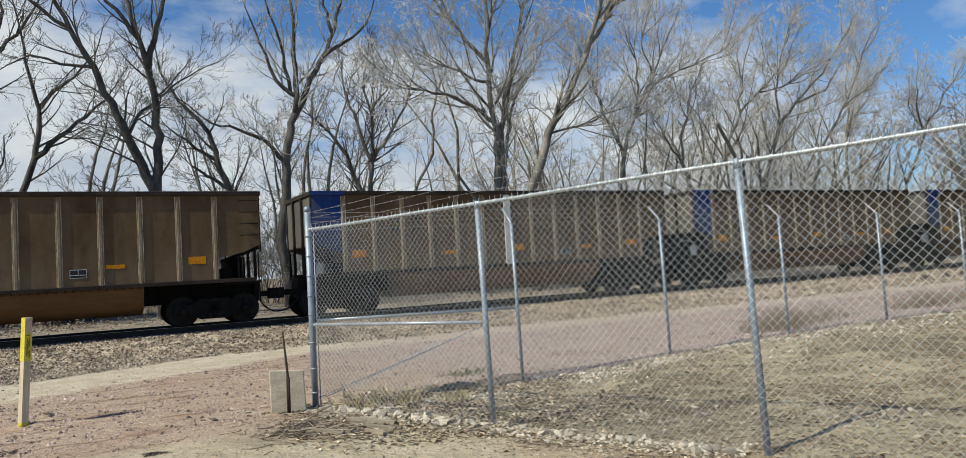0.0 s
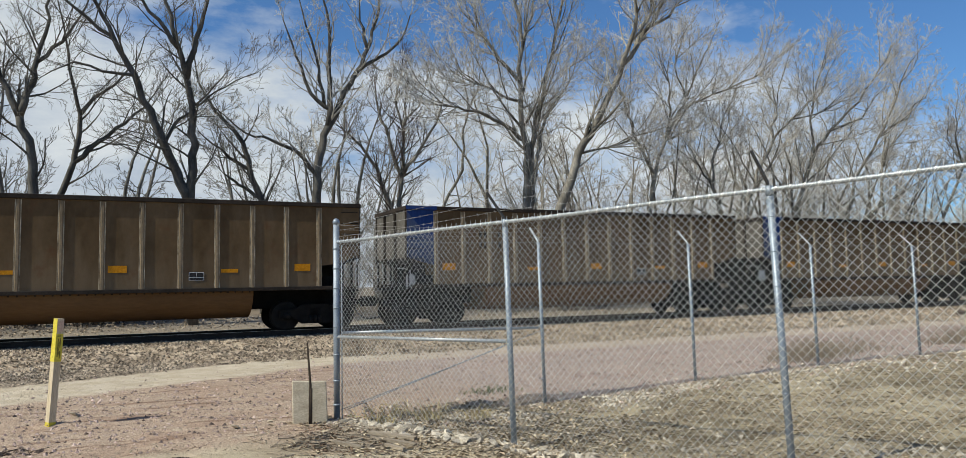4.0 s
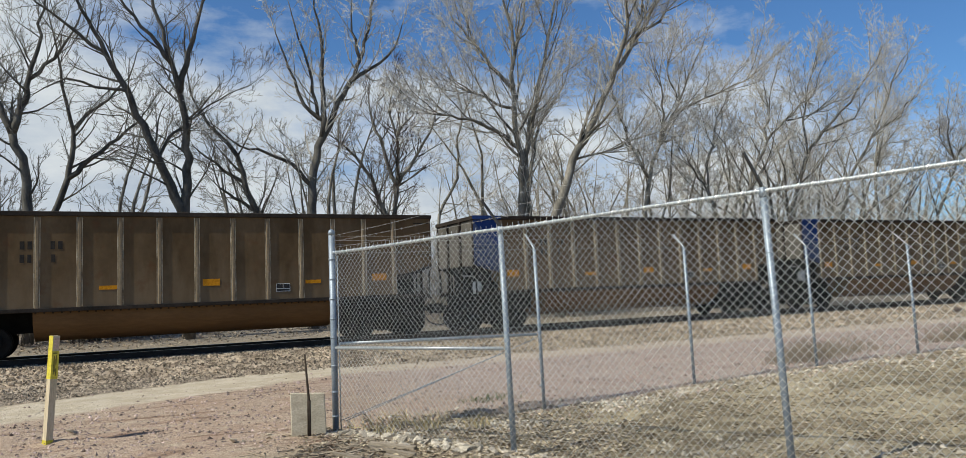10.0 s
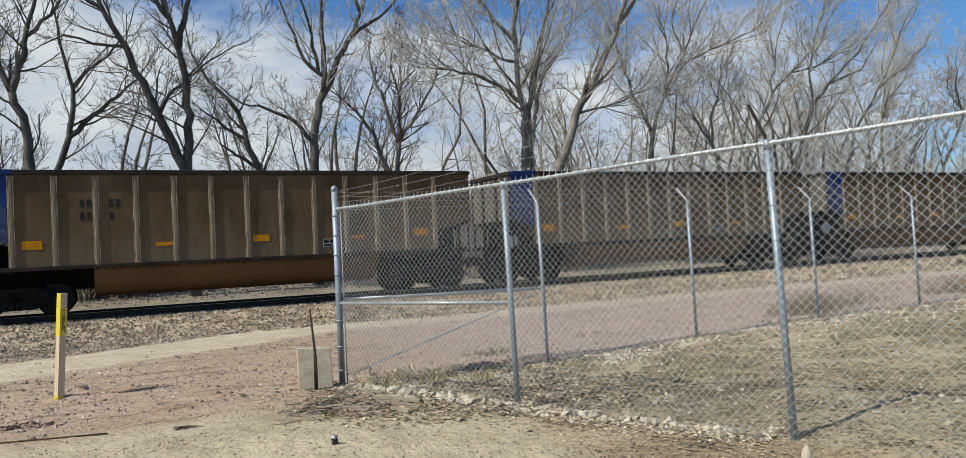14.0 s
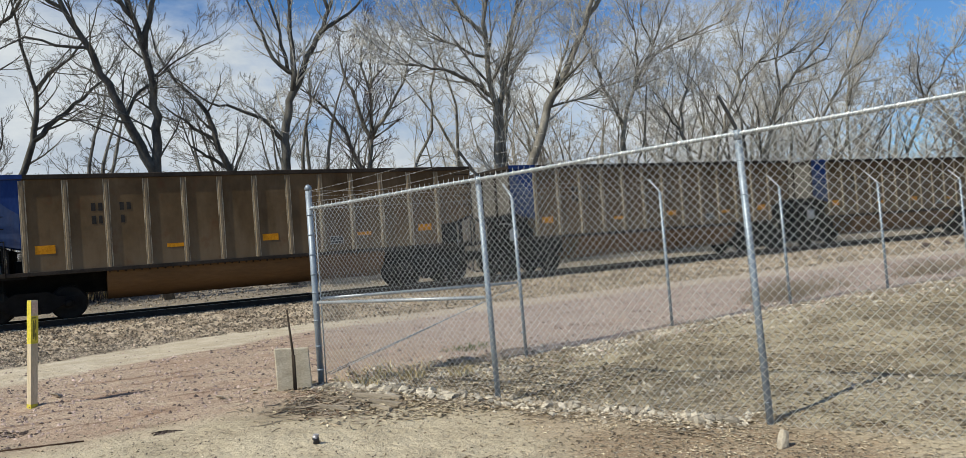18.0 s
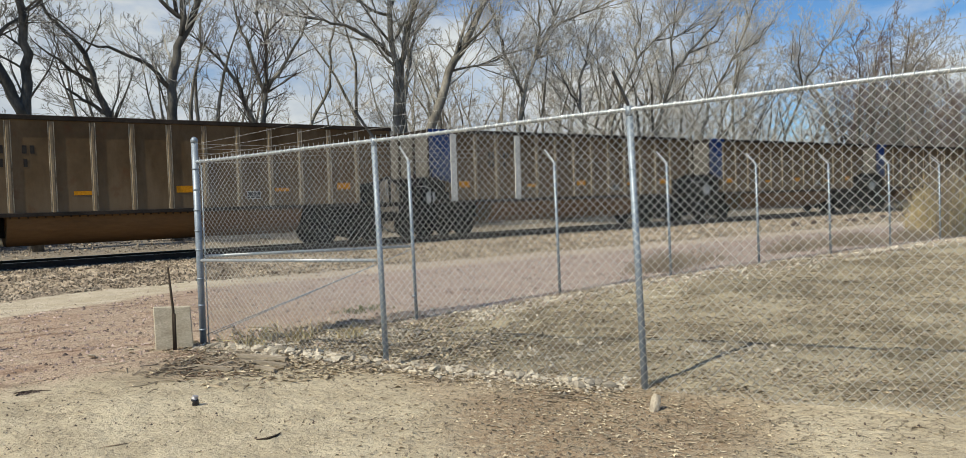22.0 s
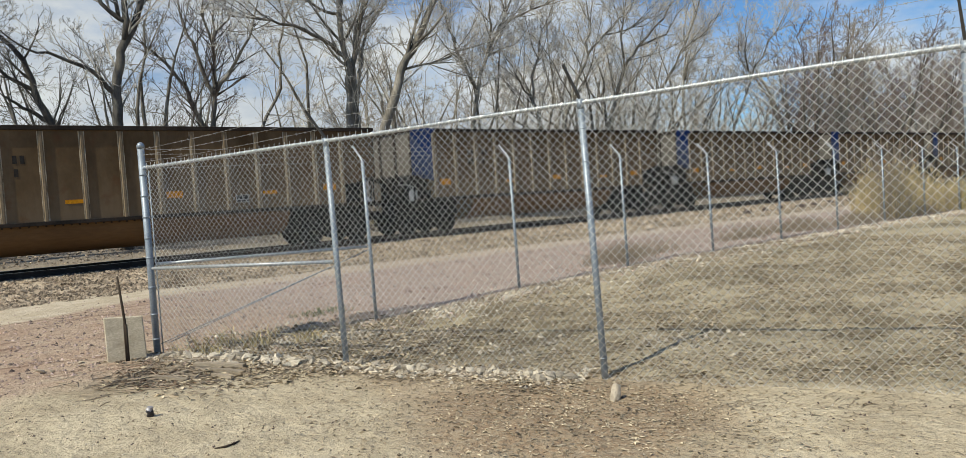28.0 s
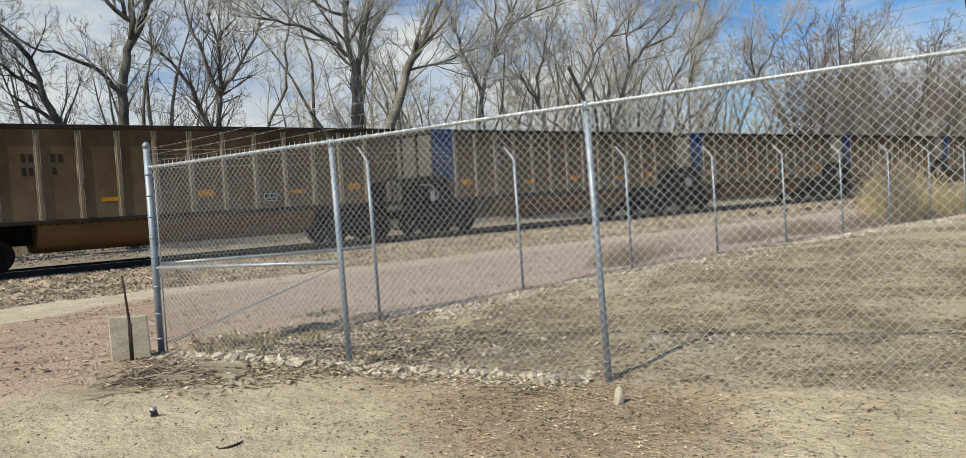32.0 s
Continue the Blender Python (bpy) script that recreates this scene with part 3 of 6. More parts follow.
def ground_sheet():
    def steps(a, b, fine_a, fine_b, fine, grow):
        out = list(np.arange(fine_a, fine_b + 1e-6, fine))
        s = fine
        while out[-1] < b:
            s *= grow
            out.append(min(out[-1] + s, b))
        s = fine
        while out[0] > a:
            s *= grow
            out.insert(0, max(out[0] - s, a))
        return out
    xs, ys = steps(-2500, 3500, -3, 14, 0.075, 1.16), steps(-1500, 3500, 0.5, 13, 0.075, 1.16)
    v = [(x, y, uneven(x, y)) for y in ys for x in xs]
    w = len(xs)
    f = [(j * w + i, j * w + i + 1, (j + 1) * w + i + 1, (j + 1) * w + i) for j in range(len(ys) - 1) for i in range(w - 1)]
    me = bpy.data.meshes.new("ground")
    me.from_pydata(v, [], f)
    return tagged(mesh_part("ground", me, M_GROUND, None, "", True), "packed dirt and pink gravel ground with a dirt road", "ground", kind="structure")


ground = ground_sheet()


def stones(name, spots, mat, label, category, parent=None):
    """Many small broken stones in one mesh: spots of (x, y, z, size)."""
    verts, faces = [], []
    oct_v = np.array([(1, 0, 0), (0, 1, 0), (-1, 0, 0), (0, -1, 0), (0, 0, 1), (0, 0, -0.6)])
    oct_f = [(0, 1, 4), (1, 2, 4), (2, 3, 4), (3, 0, 4), (1, 0, 5), (2, 1, 5), (3, 2, 5), (0, 3, 5)]
    rng = np.random.default_rng(7)
    for x, y, z, s in spots:
        a = rng.uniform(0, 6.28)
        c, sn = math.cos(a), math.sin(a)
        k = oct_v * rng.uniform(0.55, 1.2, (6, 3)) * (s, s * rng.uniform(0.6, 1), s * rng.uniform(0.5, 0.9))
        b = len(verts)
        tilt = rng.uniform(-0.5, 0.5)
        for px, py, pz in k:
            verts.append((x + c * px - sn * py, y + sn * px + c * py, z + pz + tilt * px))
        faces += [(b + i, b + j, b + q) for i, j, q in oct_f]
    me = bpy.data.meshes.new(name)
    me.from_pydata(verts, [], faces)
    ob = mesh_part(name, me, mat, parent)
    return tagged(ob, label, category, kind="stuff")


# ---- the track ----
BED = [(-6.6, -0.31), (-4.6, -0.22), (-2.6, -0.03), (2.6, -0.03), (4.6, -0.24), (6.6, -0.40)]


def bed_height(dy):
    return float(np.interp(dy, [p[0] for p in BED], [p[1] for p in BED]))


bm = bmesh.new()
xs = [-400, -120, -40] + list(np.arange(-8, 70, 2.0)) + [90, 160, 400, 900]
rows_ = [[bm.verts.new((x, RAIL_Y + dy, z - 0.03)) for dy, z in BED] for x in xs]
for a, b in zip(rows_, rows_[1:]):
    for i in range(len(BED) - 1):
        bm.faces.new((a[i], b[i], b[i + 1], a[i + 1]))
bed = part("ballast_bed", bm, M_STONE)
tagged(bed, "grey-tan crushed stone railway ballast bed", "ballast", kind="structure")

rng = random.Random(3)
spots = []
for _ in range(15000):
    x = rng.uniform(-5, 16)
    dy = rng.uniform(-6.4, -1.0)
    spots.append((x, RAIL_Y + dy, bed_height(dy) - 0.02 + rng.uniform(0, 0.03), rng.uniform(0.022, 0.06)))
for _ in range(12000):
    x = 16 + 60 * rng.random() ** 1.5
    dy = rng.uniform(-6.4, -1.0)
    spots.append((x, RAIL_Y + dy, bed_height(dy) - 0.02 + rng.uniform(0, 0.03), rng.uniform(0.035, 0.07)))
for _ in range(3000):
    x, dy = rng.uniform(-4, 14), rng.uniform(-1, 6)
    spots.append((x, RAIL_Y + dy, bed_height(dy) - 0.01, rng.uniform(0.03, 0.06)))
for _ in range(9000):
    x = rng.uniform(-5, 5)
    edge = 17.65 + 0.5 * min(x, 4.6)
    y = edge + (19.9 - edge) * rng.random() ** 0.9
    if y > edge + rng.uniform(0, 0.3):
        spots.append((x, y, level(x, y) - 0.005, rng.uniform(0.022, 0.058)))
for _ in range(5000):
    x, y = -7 + 45 * rng.random() ** 1.4, rng.uniform(29.5, 36)
    spots.append((x, y, level(x, y), rng.uniform(0.03, 0.085)))
stones("ballast_stones", spots, M_STONE, "loose crushed stones on the railway ballast", "stones")


def rail(name, y):
    bm = bmesh.new()
    prism(bm, [(y - 0.075, RAIL_Z - 0.17), (y + 0.075, RAIL_Z - 0.17), (y + 0.07, RAIL_Z - 0.15), (y + 0.012, RAIL_Z - 0.135), (y + 0.012, RAIL_Z - 0.045),
               (y + 0.037, RAIL_Z - 0.035), (y + 0.037, RAIL_Z - 0.004), (y - 0.037, RAIL_Z - 0.004), (y - 0.037, RAIL_Z - 0.035), (y - 0.012, RAIL_Z - 0.045), (y - 0.012, RAIL_Z - 0.135), (y - 0.07, RAIL_Z - 0.15)], 0, -400, 900)
    ob = tagged(part(name, bm, M_RAIL), "rusty brown steel rail with a worn head", "rail", "rails of the track", "structure")
    part("rail_head", boxed((-400, 900, y - 0.03, y + 0.03, RAIL_Z - 0.003, RAIL_Z + 0.001)), M_RAILTOP, ob, "polished running surface")
    return ob


rail("rail", RAIL_Y - 0.755)
rail("rail", RAIL_Y + 0.755)
tie_bed = tagged(new("railway_ties"), "dark creosoted timber railway ties in the ballast", "ties", kind="structure")
tie_mesh = None
for i in range(150):
    if tie_mesh is None:
        tie = part("tie", boxed((-0.115, 0.115, -1.3, 1.3, -0.14, 0.0)), M_TIE, tie_bed, bevel=0.012)
        tie_mesh = tie.data
    else:
        tie = mesh_part("tie", tie_mesh, None, tie_bed)
    tie.location = (-8 + i * 0.53, RAIL_Y, RAIL_Z - 0.172)

# ---- trees ----
class Rand(random.Random):
    def unit(self):
        return np.array([self.gauss(0, 1) for _ in range(3)])


def grow(tubes, r, start, way, length, radius, depth, limit, lift=0.25, kids=5, wob=0.14, thin=0.0052):
    """A branch that wanders and sweeps upwards, with finer ones along it."""
    k = (5, 4, 2, 1)[min(depth, 3)]
    pts, radii, d = [np.array(start)], [radius], np.array(way, float)
    d /= np.linalg.norm(d)
    ways = []
    for i in range(k):
        d = d + r.unit() * wob + np.array((0, 0, lift * 0.3))
        d /= np.linalg.norm(d)
        ways.append(d)
        pts.append(pts[-1] + d * length / k)
        radii.append(max(radius * (1 - 0.75 * (i + 1) / k), thin))
    tubes[0 if depth == 0 else 1].add(pts, radii, 5 if depth == 0 else 3, False)
    if depth >= limit:
        return
    for n in range(kids):
        u = (0.2 + 0.78 * (n + r.random()) / kids) * k
        i = min(int(u), k - 1)
        p = pts[i] + (pts[i + 1] - pts[i]) * (u - i)
        e = ways[i]
        side = r.unit()
        side -= side.dot(e) * e
        side /= np.linalg.norm(side) + 1e-9
        ang = r.uniform(0.35, 0.85)
        grow(tubes, r, p, e * math.cos(ang) + side * math.sin(ang), length * r.uniform(0.36, 0.64) * (1.15 - 0.45 * u / k), max(radii[i] * 0.55, thin * 1.25), depth + 1, limit, lift, max(kids - 1, 3), wob, thin)


def limb_line(r, start, way, length, lift, wob, k=6):
    """Points of a limb that bends towards the light."""
    pts, d = [np.array(start)], np.array(way, float)
    for _ in range(k):
        d = d + r.unit() * wob + np.array((0, 0, lift))
        d /= np.linalg.norm(d)
        pts.append(pts[-1] + d * length / k)
    return pts


TREE_TAGS = dict(label="tall bare cottonwood tree with pale grey bark and fine twigs", category="tree", group="trees behind the track")


def bare_tree(x, y, limbs, label=TREE_TAGS["label"], twig=None, limit=3, kids=4, gap=0.58, reach=0.42, forks=0):
    """limbs: radius, then points (offset along the track, height) of each main limb; side branches grow from them."""
    twig = twig or (M_TWIGGREY if x < 7 else M_TWIG)
    thin = 0.0055 if x < 15 else 0.0062
    r = Rand(int(x * 10) + 1000 + int(y))
    tree = thing("bare_tree", (x, y, level(x, y)), **{**TREE_TAGS, "label": label})
    trunk, tubes = Tubes(), (Tubes(), Tubes())
    depth_of = {}
    first_limbs, wood = [], []
    extra = []
    for n, (rad, *pts) in enumerate(limbs):
        if x > 28:
            pts = [(px, pz if pz < 11 else 11 + (pz - 11) * 0.82) for px, pz in pts]
        sway = 0.0
        line = []
        if n:
            # starts at the depth of the limb that it leaves
            near = min(depth_of, key=lambda q: (q[0] - pts[0][0]) ** 2 + (q[1] - pts[0][1]) ** 2)
            sway = depth_of[near]
        drift = r.uniform(-0.28, 0.28)
        for i, (px, pz) in enumerate(pts):
            if i:
                sway += drift * math.hypot(px - pts[i - 1][0], pz - pts[i - 1][1]) + r.uniform(-0.08, 0.08)
            line.append(np.array((px, sway, pz)))
            depth_of[(px, pz)] = sway
        if n == 0 or min(math.hypot(q[0] - pts[0][0], q[1] - pts[0][1]) for q in first_limbs) > 1.2 and pts[0][1] < 8 or pts[0][1] < limbs[0][1][1] + 0.6:
            # down to the ground
            line.insert(0, np.array((line[0][0] * 0.6, line[0][1] * 0.5, -0.3 - level(x, y))))
        elif n:
            # rooted inside the limb that it leaves
            root, room = min(wood, key=lambda q: (q[0][0] - line[0][0]) ** 2 + (q[0][2] - line[0][2]) ** 2)
            line[0] = root
            rad = min(rad, room * 0.98)
        first_limbs += [((1 - q) * a[0] + q * b[0], (1 - q) * a[1] + q * b[1]) for a, b in zip(pts, pts[1:]) for q in (0, 0.25, 0.5, 0.75, 1)]
        dense = []
        for a, b in zip(line, line[1:]):
            for q in (0, 0.33, 0.67):
                dense.append(a + (b - a) * q + (r.unit() * 0.035 * np.linalg.norm(b - a) if q else 0))
        dense.append(line[-1])
        total = len(dense) - 1
        tip = 0.16 if len(pts) > 4 else 0.25
        # as stout at its end as the limbs that go on from there
        tip = max([tip] + [q[0] * 1.1 / rad for q in limbs[n + 1:] if math.hypot(q[1][0] - pts[-1][0], q[1][1] - pts[-1][1]) < 0.7])
        radii = [rad * (1.12 - (1.12 - tip) * i / total) for i in range(total + 1)]
        trunk.add([p - (0, 0, level(x, y)) for p in dense], radii, 8 if rad > 0.1 else 6)
        wood += list(zip(dense, radii))
        # forks: limbs of the second order that rise beside the first
        for _ in range(forks if total > 8 else forks // 2):
            i = r.randrange(total // 4, max(total - 1, total // 4 + 1))
            if dense[i][2] < 4.5:
                continue
            d = (dense[i + 1] - dense[i]) / (np.linalg.norm(dense[i + 1] - dense[i]) + 1e-9)
            side = r.unit() * (1, 0.6, 0.5)
            side -= side.dot(d) * d
            side /= np.linalg.norm(side) + 1e-9
            ang = r.uniform(0.3, 0.75)
            extra.append((limb_line(r, dense[i], d * math.cos(ang) + side * math.sin(ang), r.uniform(3.0, 6.0) * (1.1 - 0.55 * i / total), 0.10, 0.13), max(radii[i] * 0.5, 0.03)))
        # side branches
        gone = 0.0
        for i in range(1, len(dense)):
            seg = dense[i] - dense[i - 1]
            if dense[i][2] < 5.6:
                continue
            gone += np.linalg.norm(seg)
            while gone > gap:
                gone -= gap * r.uniform(0.7, 1.4)
                d = seg / (np.linalg.norm(seg) + 1e-9)
                side = r.unit()
                side -= side.dot(d) * d
                side /= np.linalg.norm(side) + 1e-9
                ang = r.uniform(0.5, 1.05)
                length = (1.1 + reach * r.uniform(2.0, 6.0)) * (1 - 0.55 * i / total)
                grow(tubes, r, dense[i] - seg * r.random() - (0, 0, level(x, y)), d * math.cos(ang) + side * math.sin(ang), length, min(radii[i] * 0.45, 0.05), 0, limit, 0.25, kids, 0.13, thin)
        d = dense[-1] - dense[-2]
        for _ in range(3):
            grow(tubes, r, dense[-1] - (0, 0, level(x, y)), d / np.linalg.norm(d) + r.unit() * 0.25, 1.1 + reach, radii[-1] * 0.7, 0, limit, 0.25, kids, 0.13, thin)
    for line, rad in extra:
        radii = [rad * (1 - 0.75 * i / (len(line) - 1)) for i in range(len(line))]
        trunk.add([p - (0, 0, level(x, y)) for p in line], radii, 6)
        for i in range(1, len(line)):
            d = line[i] - line[i - 1]
            d /= np.linalg.norm(d)
            for _ in range(2):
                side = r.unit()
                side -= side.dot(d) * d
                side /= np.linalg.norm(side) + 1e-9
                ang = r.uniform(0.35, 0.8)
                grow(tubes, r, line[i] + (line[i - 1] - line[i]) * r.random() - (0, 0, level(x, y)), d * math.cos(ang) + side * math.sin(ang), r.uniform(1.0, 2.2) * (1.2 - 0.5 * i / len(line)), max(radii[i] * 0.5, 0.012), 0, limit, 0.25, 3, 0.15, thin)
    mesh_part("trunk", trunk.mesh("trunk"), M_BARK if x < 15 else M_LIMB, tree, "rough grey-brown trunk and limbs", True)
    tagged(mesh_part("branch_work", tubes[0].mesh("branch_work"), M_BRANCH if twig is M_TWIG else M_BARK, tree, "side branches"), kind="stuff")
    tagged(mesh_part("crown", tubes[1].mesh("crown"), twig, tree, "fine bare twigs"), kind="stuff")
    return tree


bare_tree(-2.8, 34, [(0.18, (0.0, 5.4), (-0.1, 6.9), (-0.5, 8.3)),(0.13, (-0.5, 8.2), (-0.9, 9.3), (-1.5, 11.0), (-1.9, 13.2)),(0.13, (-0.4, 8.4), (-0.1, 9.6), (0.0, 10.5), (0.3, 11.7), (0.5, 13.4), (0.7, 15.6)),(0.08, (0.0, 10.5), (0.9, 11.4), (1.5, 12.5), (2.0, 14.2))])
bare_tree(-2.1, 36, [(0.14, (0.0, 5.3), (0.6, 6.9), (0.8, 8.2), (0.8, 8.9), (0.5, 10.2), (0.3, 11.6), (-0.1, 13.5)),(0.11, (0.7, 7.1), (1.5, 7.8), (2.5, 8.6), (3.2, 9.3), (3.6, 9.9)),(0.08, (0.8, 9.0), (1.3, 9.6), (2.1, 10.2), (2.9, 11.2), (3.5, 12.8))])
bare_tree(3.0, 33, [(0.22, (-0.0, 3.0), (-0.1, 4.5), (-0.1, 6.3), (-0.2, 7.8), (-0.3, 9.4), (-0.6, 10.7), (-1.0, 11.9), (-1.4, 13.2), (-1.9, 15.2)),(0.12, (-0.3, 9.8), (-0.1, 11.6), (0.3, 13.1), (1.0, 15.1)),(0.10, (-0.5, 11.0), (-1.5, 12.1), (-2.4, 13.0), (-3.2, 14.7)),(0.20, (-0.1, 5.0), (-0.7, 6.2), (-1.2, 7.3), (-1.7, 8.6), (-2.3, 9.9), (-2.9, 10.9), (-3.5, 12.1), (-4.1, 13.3), (-4.7, 15.0)),(0.07, (-1.2, 7.4), (-0.8, 8.2), (-0.2, 8.7), (0.4, 9.3), (1.4, 10.0), (2.6, 10.7)),(0.07, (-2.3, 9.9), (-3.0, 9.9), (-4.4, 10.1), (-5.4, 9.4)),(0.07, (-3.2, 11.5), (-4.4, 12.2), (-5.4, 12.9), (-6.3, 14.0))])
bare_tree(6.6, 38, [(0.17, (0.0, 5.7), (-0.5, 6.8), (-0.9, 8.2), (-1.4, 9.1), (-2.3, 9.9), (-2.9, 10.9), (-3.3, 12.4)),(0.09, (-0.6, 7.4), (-2.0, 8.2), (-3.0, 8.9)),(0.12, (-0.1, 5.9), (-0.9, 6.4), (-1.6, 6.8), (-1.9, 7.0))])
bare_tree(8.3, 34, [(0.21, (-0.0, 5.2), (0.0, 6.6), (0.2, 7.7), (0.5, 8.8), (1.0, 9.8), (1.4, 10.7), (1.9, 11.6), (2.4, 12.7), (2.8, 14.1), (3.1, 15.7), (3.4, 17.3)),(0.13, (0.5, 8.8), (0.6, 10.9), (0.6, 12.7), (0.4, 14.3), (0.1, 16.2)),(0.10, (0.3, 9.3), (-0.3, 10.3), (-1.0, 11.9), (-1.6, 13.5)),(0.10, (1.9, 11.6), (3.0, 12.4), (4.3, 13.6), (4.9, 15.0)),(0.08, (0.5, 9.8), (0.1, 11.5), (-0.5, 13.4), (-0.9, 15.1)),(0.10, (-0.0, 6.6), (-0.9, 7.5), (-2.1, 7.9), (-3.3, 8.1), (-4.6, 9.0)),(0.08, (2.4, 12.7), (2.1, 14.1), (2.3, 15.9))])
bare_tree(15.9, 44, [(0.17, (0.0, 6.4), (0.3, 8.3), (0.6, 10.6), (0.8, 13.0), (1.1, 15.4)),(0.17, (-0.6, 6.5), (-1.5, 8.6), (-2.6, 9.9), (-3.8, 10.8)),(0.13, (0.3, 8.3), (1.4, 10.1), (2.3, 11.7), (2.8, 13.9)),(0.13, (0.3, 8.7), (-0.5, 10.6), (-1.2, 12.5), (-1.4, 14.0)),(0.10, (0.6, 11.0), (1.7, 13.0), (2.4, 15.1)),(0.10, (0.6, 10.6), (-0.2, 12.9), (0.1, 15.3))], "dense dark-twigged bare tree behind the others", M_TWIGDARK, gap=0.4)
bare_tree(16.3, 38, [(0.09, (0.0, 5.8), (1.0, 7.8), (0.9, 9.5), (1.1, 10.9), (0.6, 13.0), (-0.4, 14.6)),(0.06, (1.1, 10.9), (1.7, 12.7), (1.6, 14.2))])
bare_tree(19.8, 35, [(0.21, (-0.0, 5.6), (-0.1, 7.7), (-0.4, 9.7), (-0.6, 12.1), (-0.5, 14.1), (-1.0, 16.1), (-1.7, 18.8)),(0.19, (0.2, 5.6), (0.2, 8.1), (0.4, 10.1), (0.9, 12.2), (1.4, 14.3), (1.9, 16.8), (2.5, 19.4)),(0.13, (0.5, 5.8), (1.1, 8.5), (1.8, 10.2), (2.6, 11.6), (4.2, 13.4), (5.2, 15.8)),(0.11, (-0.3, 8.9), (-1.9, 9.8), (-3.4, 10.2), (-5.3, 10.2), (-6.7, 10.1)),(0.11, (-0.6, 12.1), (-1.7, 13.3), (-2.7, 14.9), (-3.6, 16.4)),(0.11, (-0.5, 14.1), (0.3, 15.9), (0.8, 18.1)),(0.08, (-0.5, 11.1), (-1.6, 11.3), (-2.8, 11.9), (-3.9, 12.8))], gap=0.85, kids=3, forks=6)
bare_tree(20.6, 33, [(0.25, (-0.0, 5.2), (0.7, 7.5), (1.4, 9.1), (2.1, 10.9), (2.8, 12.6), (3.9, 14.4), (5.1, 16.3), (6.4, 19.3)),(0.12, (2.6, 12.1), (3.1, 14.3), (2.9, 16.5), (2.5, 18.4)),(0.07, (1.1, 7.8), (2.5, 8.5), (4.2, 9.2), (5.7, 9.7)),(0.10, (3.9, 14.4), (5.4, 15.3), (6.8, 16.9)),(0.10, (3.2, 13.3), (4.6, 15.5), (4.8, 18.0))], gap=0.85, kids=3, forks=6)
bare_tree(28.8, 36, [(0.14, (0.0, 5.8), (0.5, 7.9), (1.1, 9.4), (1.9, 11.0), (2.9, 12.6), (3.8, 14.7), (4.7, 16.8), (5.8, 19.1)),(0.10, (0.4, 7.7), (-0.4, 9.7), (-1.1, 11.5), (-1.5, 13.4), (-2.1, 15.0)),(0.08, (1.3, 9.8), (1.7, 12.1), (1.4, 14.0), (0.8, 16.1)),(0.08, (2.6, 12.2), (4.7, 13.5), (7.5, 14.9), (9.1, 16.6)),(0.06, (3.2, 13.4), (2.6, 15.7), (3.0, 17.4))], gap=0.75, kids=3, forks=7)
bare_tree(34.3, 36, [(0.10, (0.0, 6.1), (-0.5, 7.8), (-1.5, 9.1), (-2.3, 10.5)),(0.08, (-0.3, 7.2), (0.5, 9.8), (1.6, 12.1), (2.4, 14.2))], gap=0.75, kids=3, forks=7)
bare_tree(35.6, 35, [(0.12, (0.0, 5.8), (0.6, 8.3), (1.7, 10.3), (2.9, 11.7), (4.7, 13.4), (5.9, 16.5)),(0.08, (1.7, 10.3), (2.3, 12.8), (2.2, 14.9)),(0.08, (2.9, 11.7), (5.5, 12.5), (8.0, 13.7))], gap=0.75, kids=3, forks=7)
bare_tree(39.9, 35, [(0.15, (-0.0, 5.8), (0.4, 8.3), (0.7, 9.5), (1.7, 11.0), (3.6, 13.3), (4.9, 16.0), (6.2, 18.3)),(0.08, (0.7, 9.5), (0.3, 11.8), (0.7, 14.7), (1.4, 17.3)),(0.08, (1.7, 11.0), (4.8, 12.3), (6.9, 14.9))], gap=0.75, kids=3, forks=7)
bare_tree(46.1, 36, [(0.12, (0.0, 6.0), (0.7, 8.9), (1.9, 11.2), (2.9, 13.9), (3.6, 16.8), (4.9, 19.2)),(0.08, (1.9, 11.2), (4.5, 13.1), (6.2, 16.1))], gap=0.75, kids=3, forks=7)
bare_tree(51.4, 37, [(0.12, (0.0, 6.0), (0.8, 9.7), (2.0, 13.1), (2.7, 16.0), (3.4, 18.8)),(0.08, (1.3, 11.1), (3.8, 13.2), (5.3, 15.8))], gap=0.75, kids=3, forks=7)
bare_tree(55.2, 35, [(0.12, (0.0, 5.8), (1.3, 9.5), (2.7, 12.9), (4.6, 16.5)),(0.08, (1.3, 9.5), (-0.6, 11.8), (-0.9, 14.6))], gap=0.75, kids=3, forks=7)


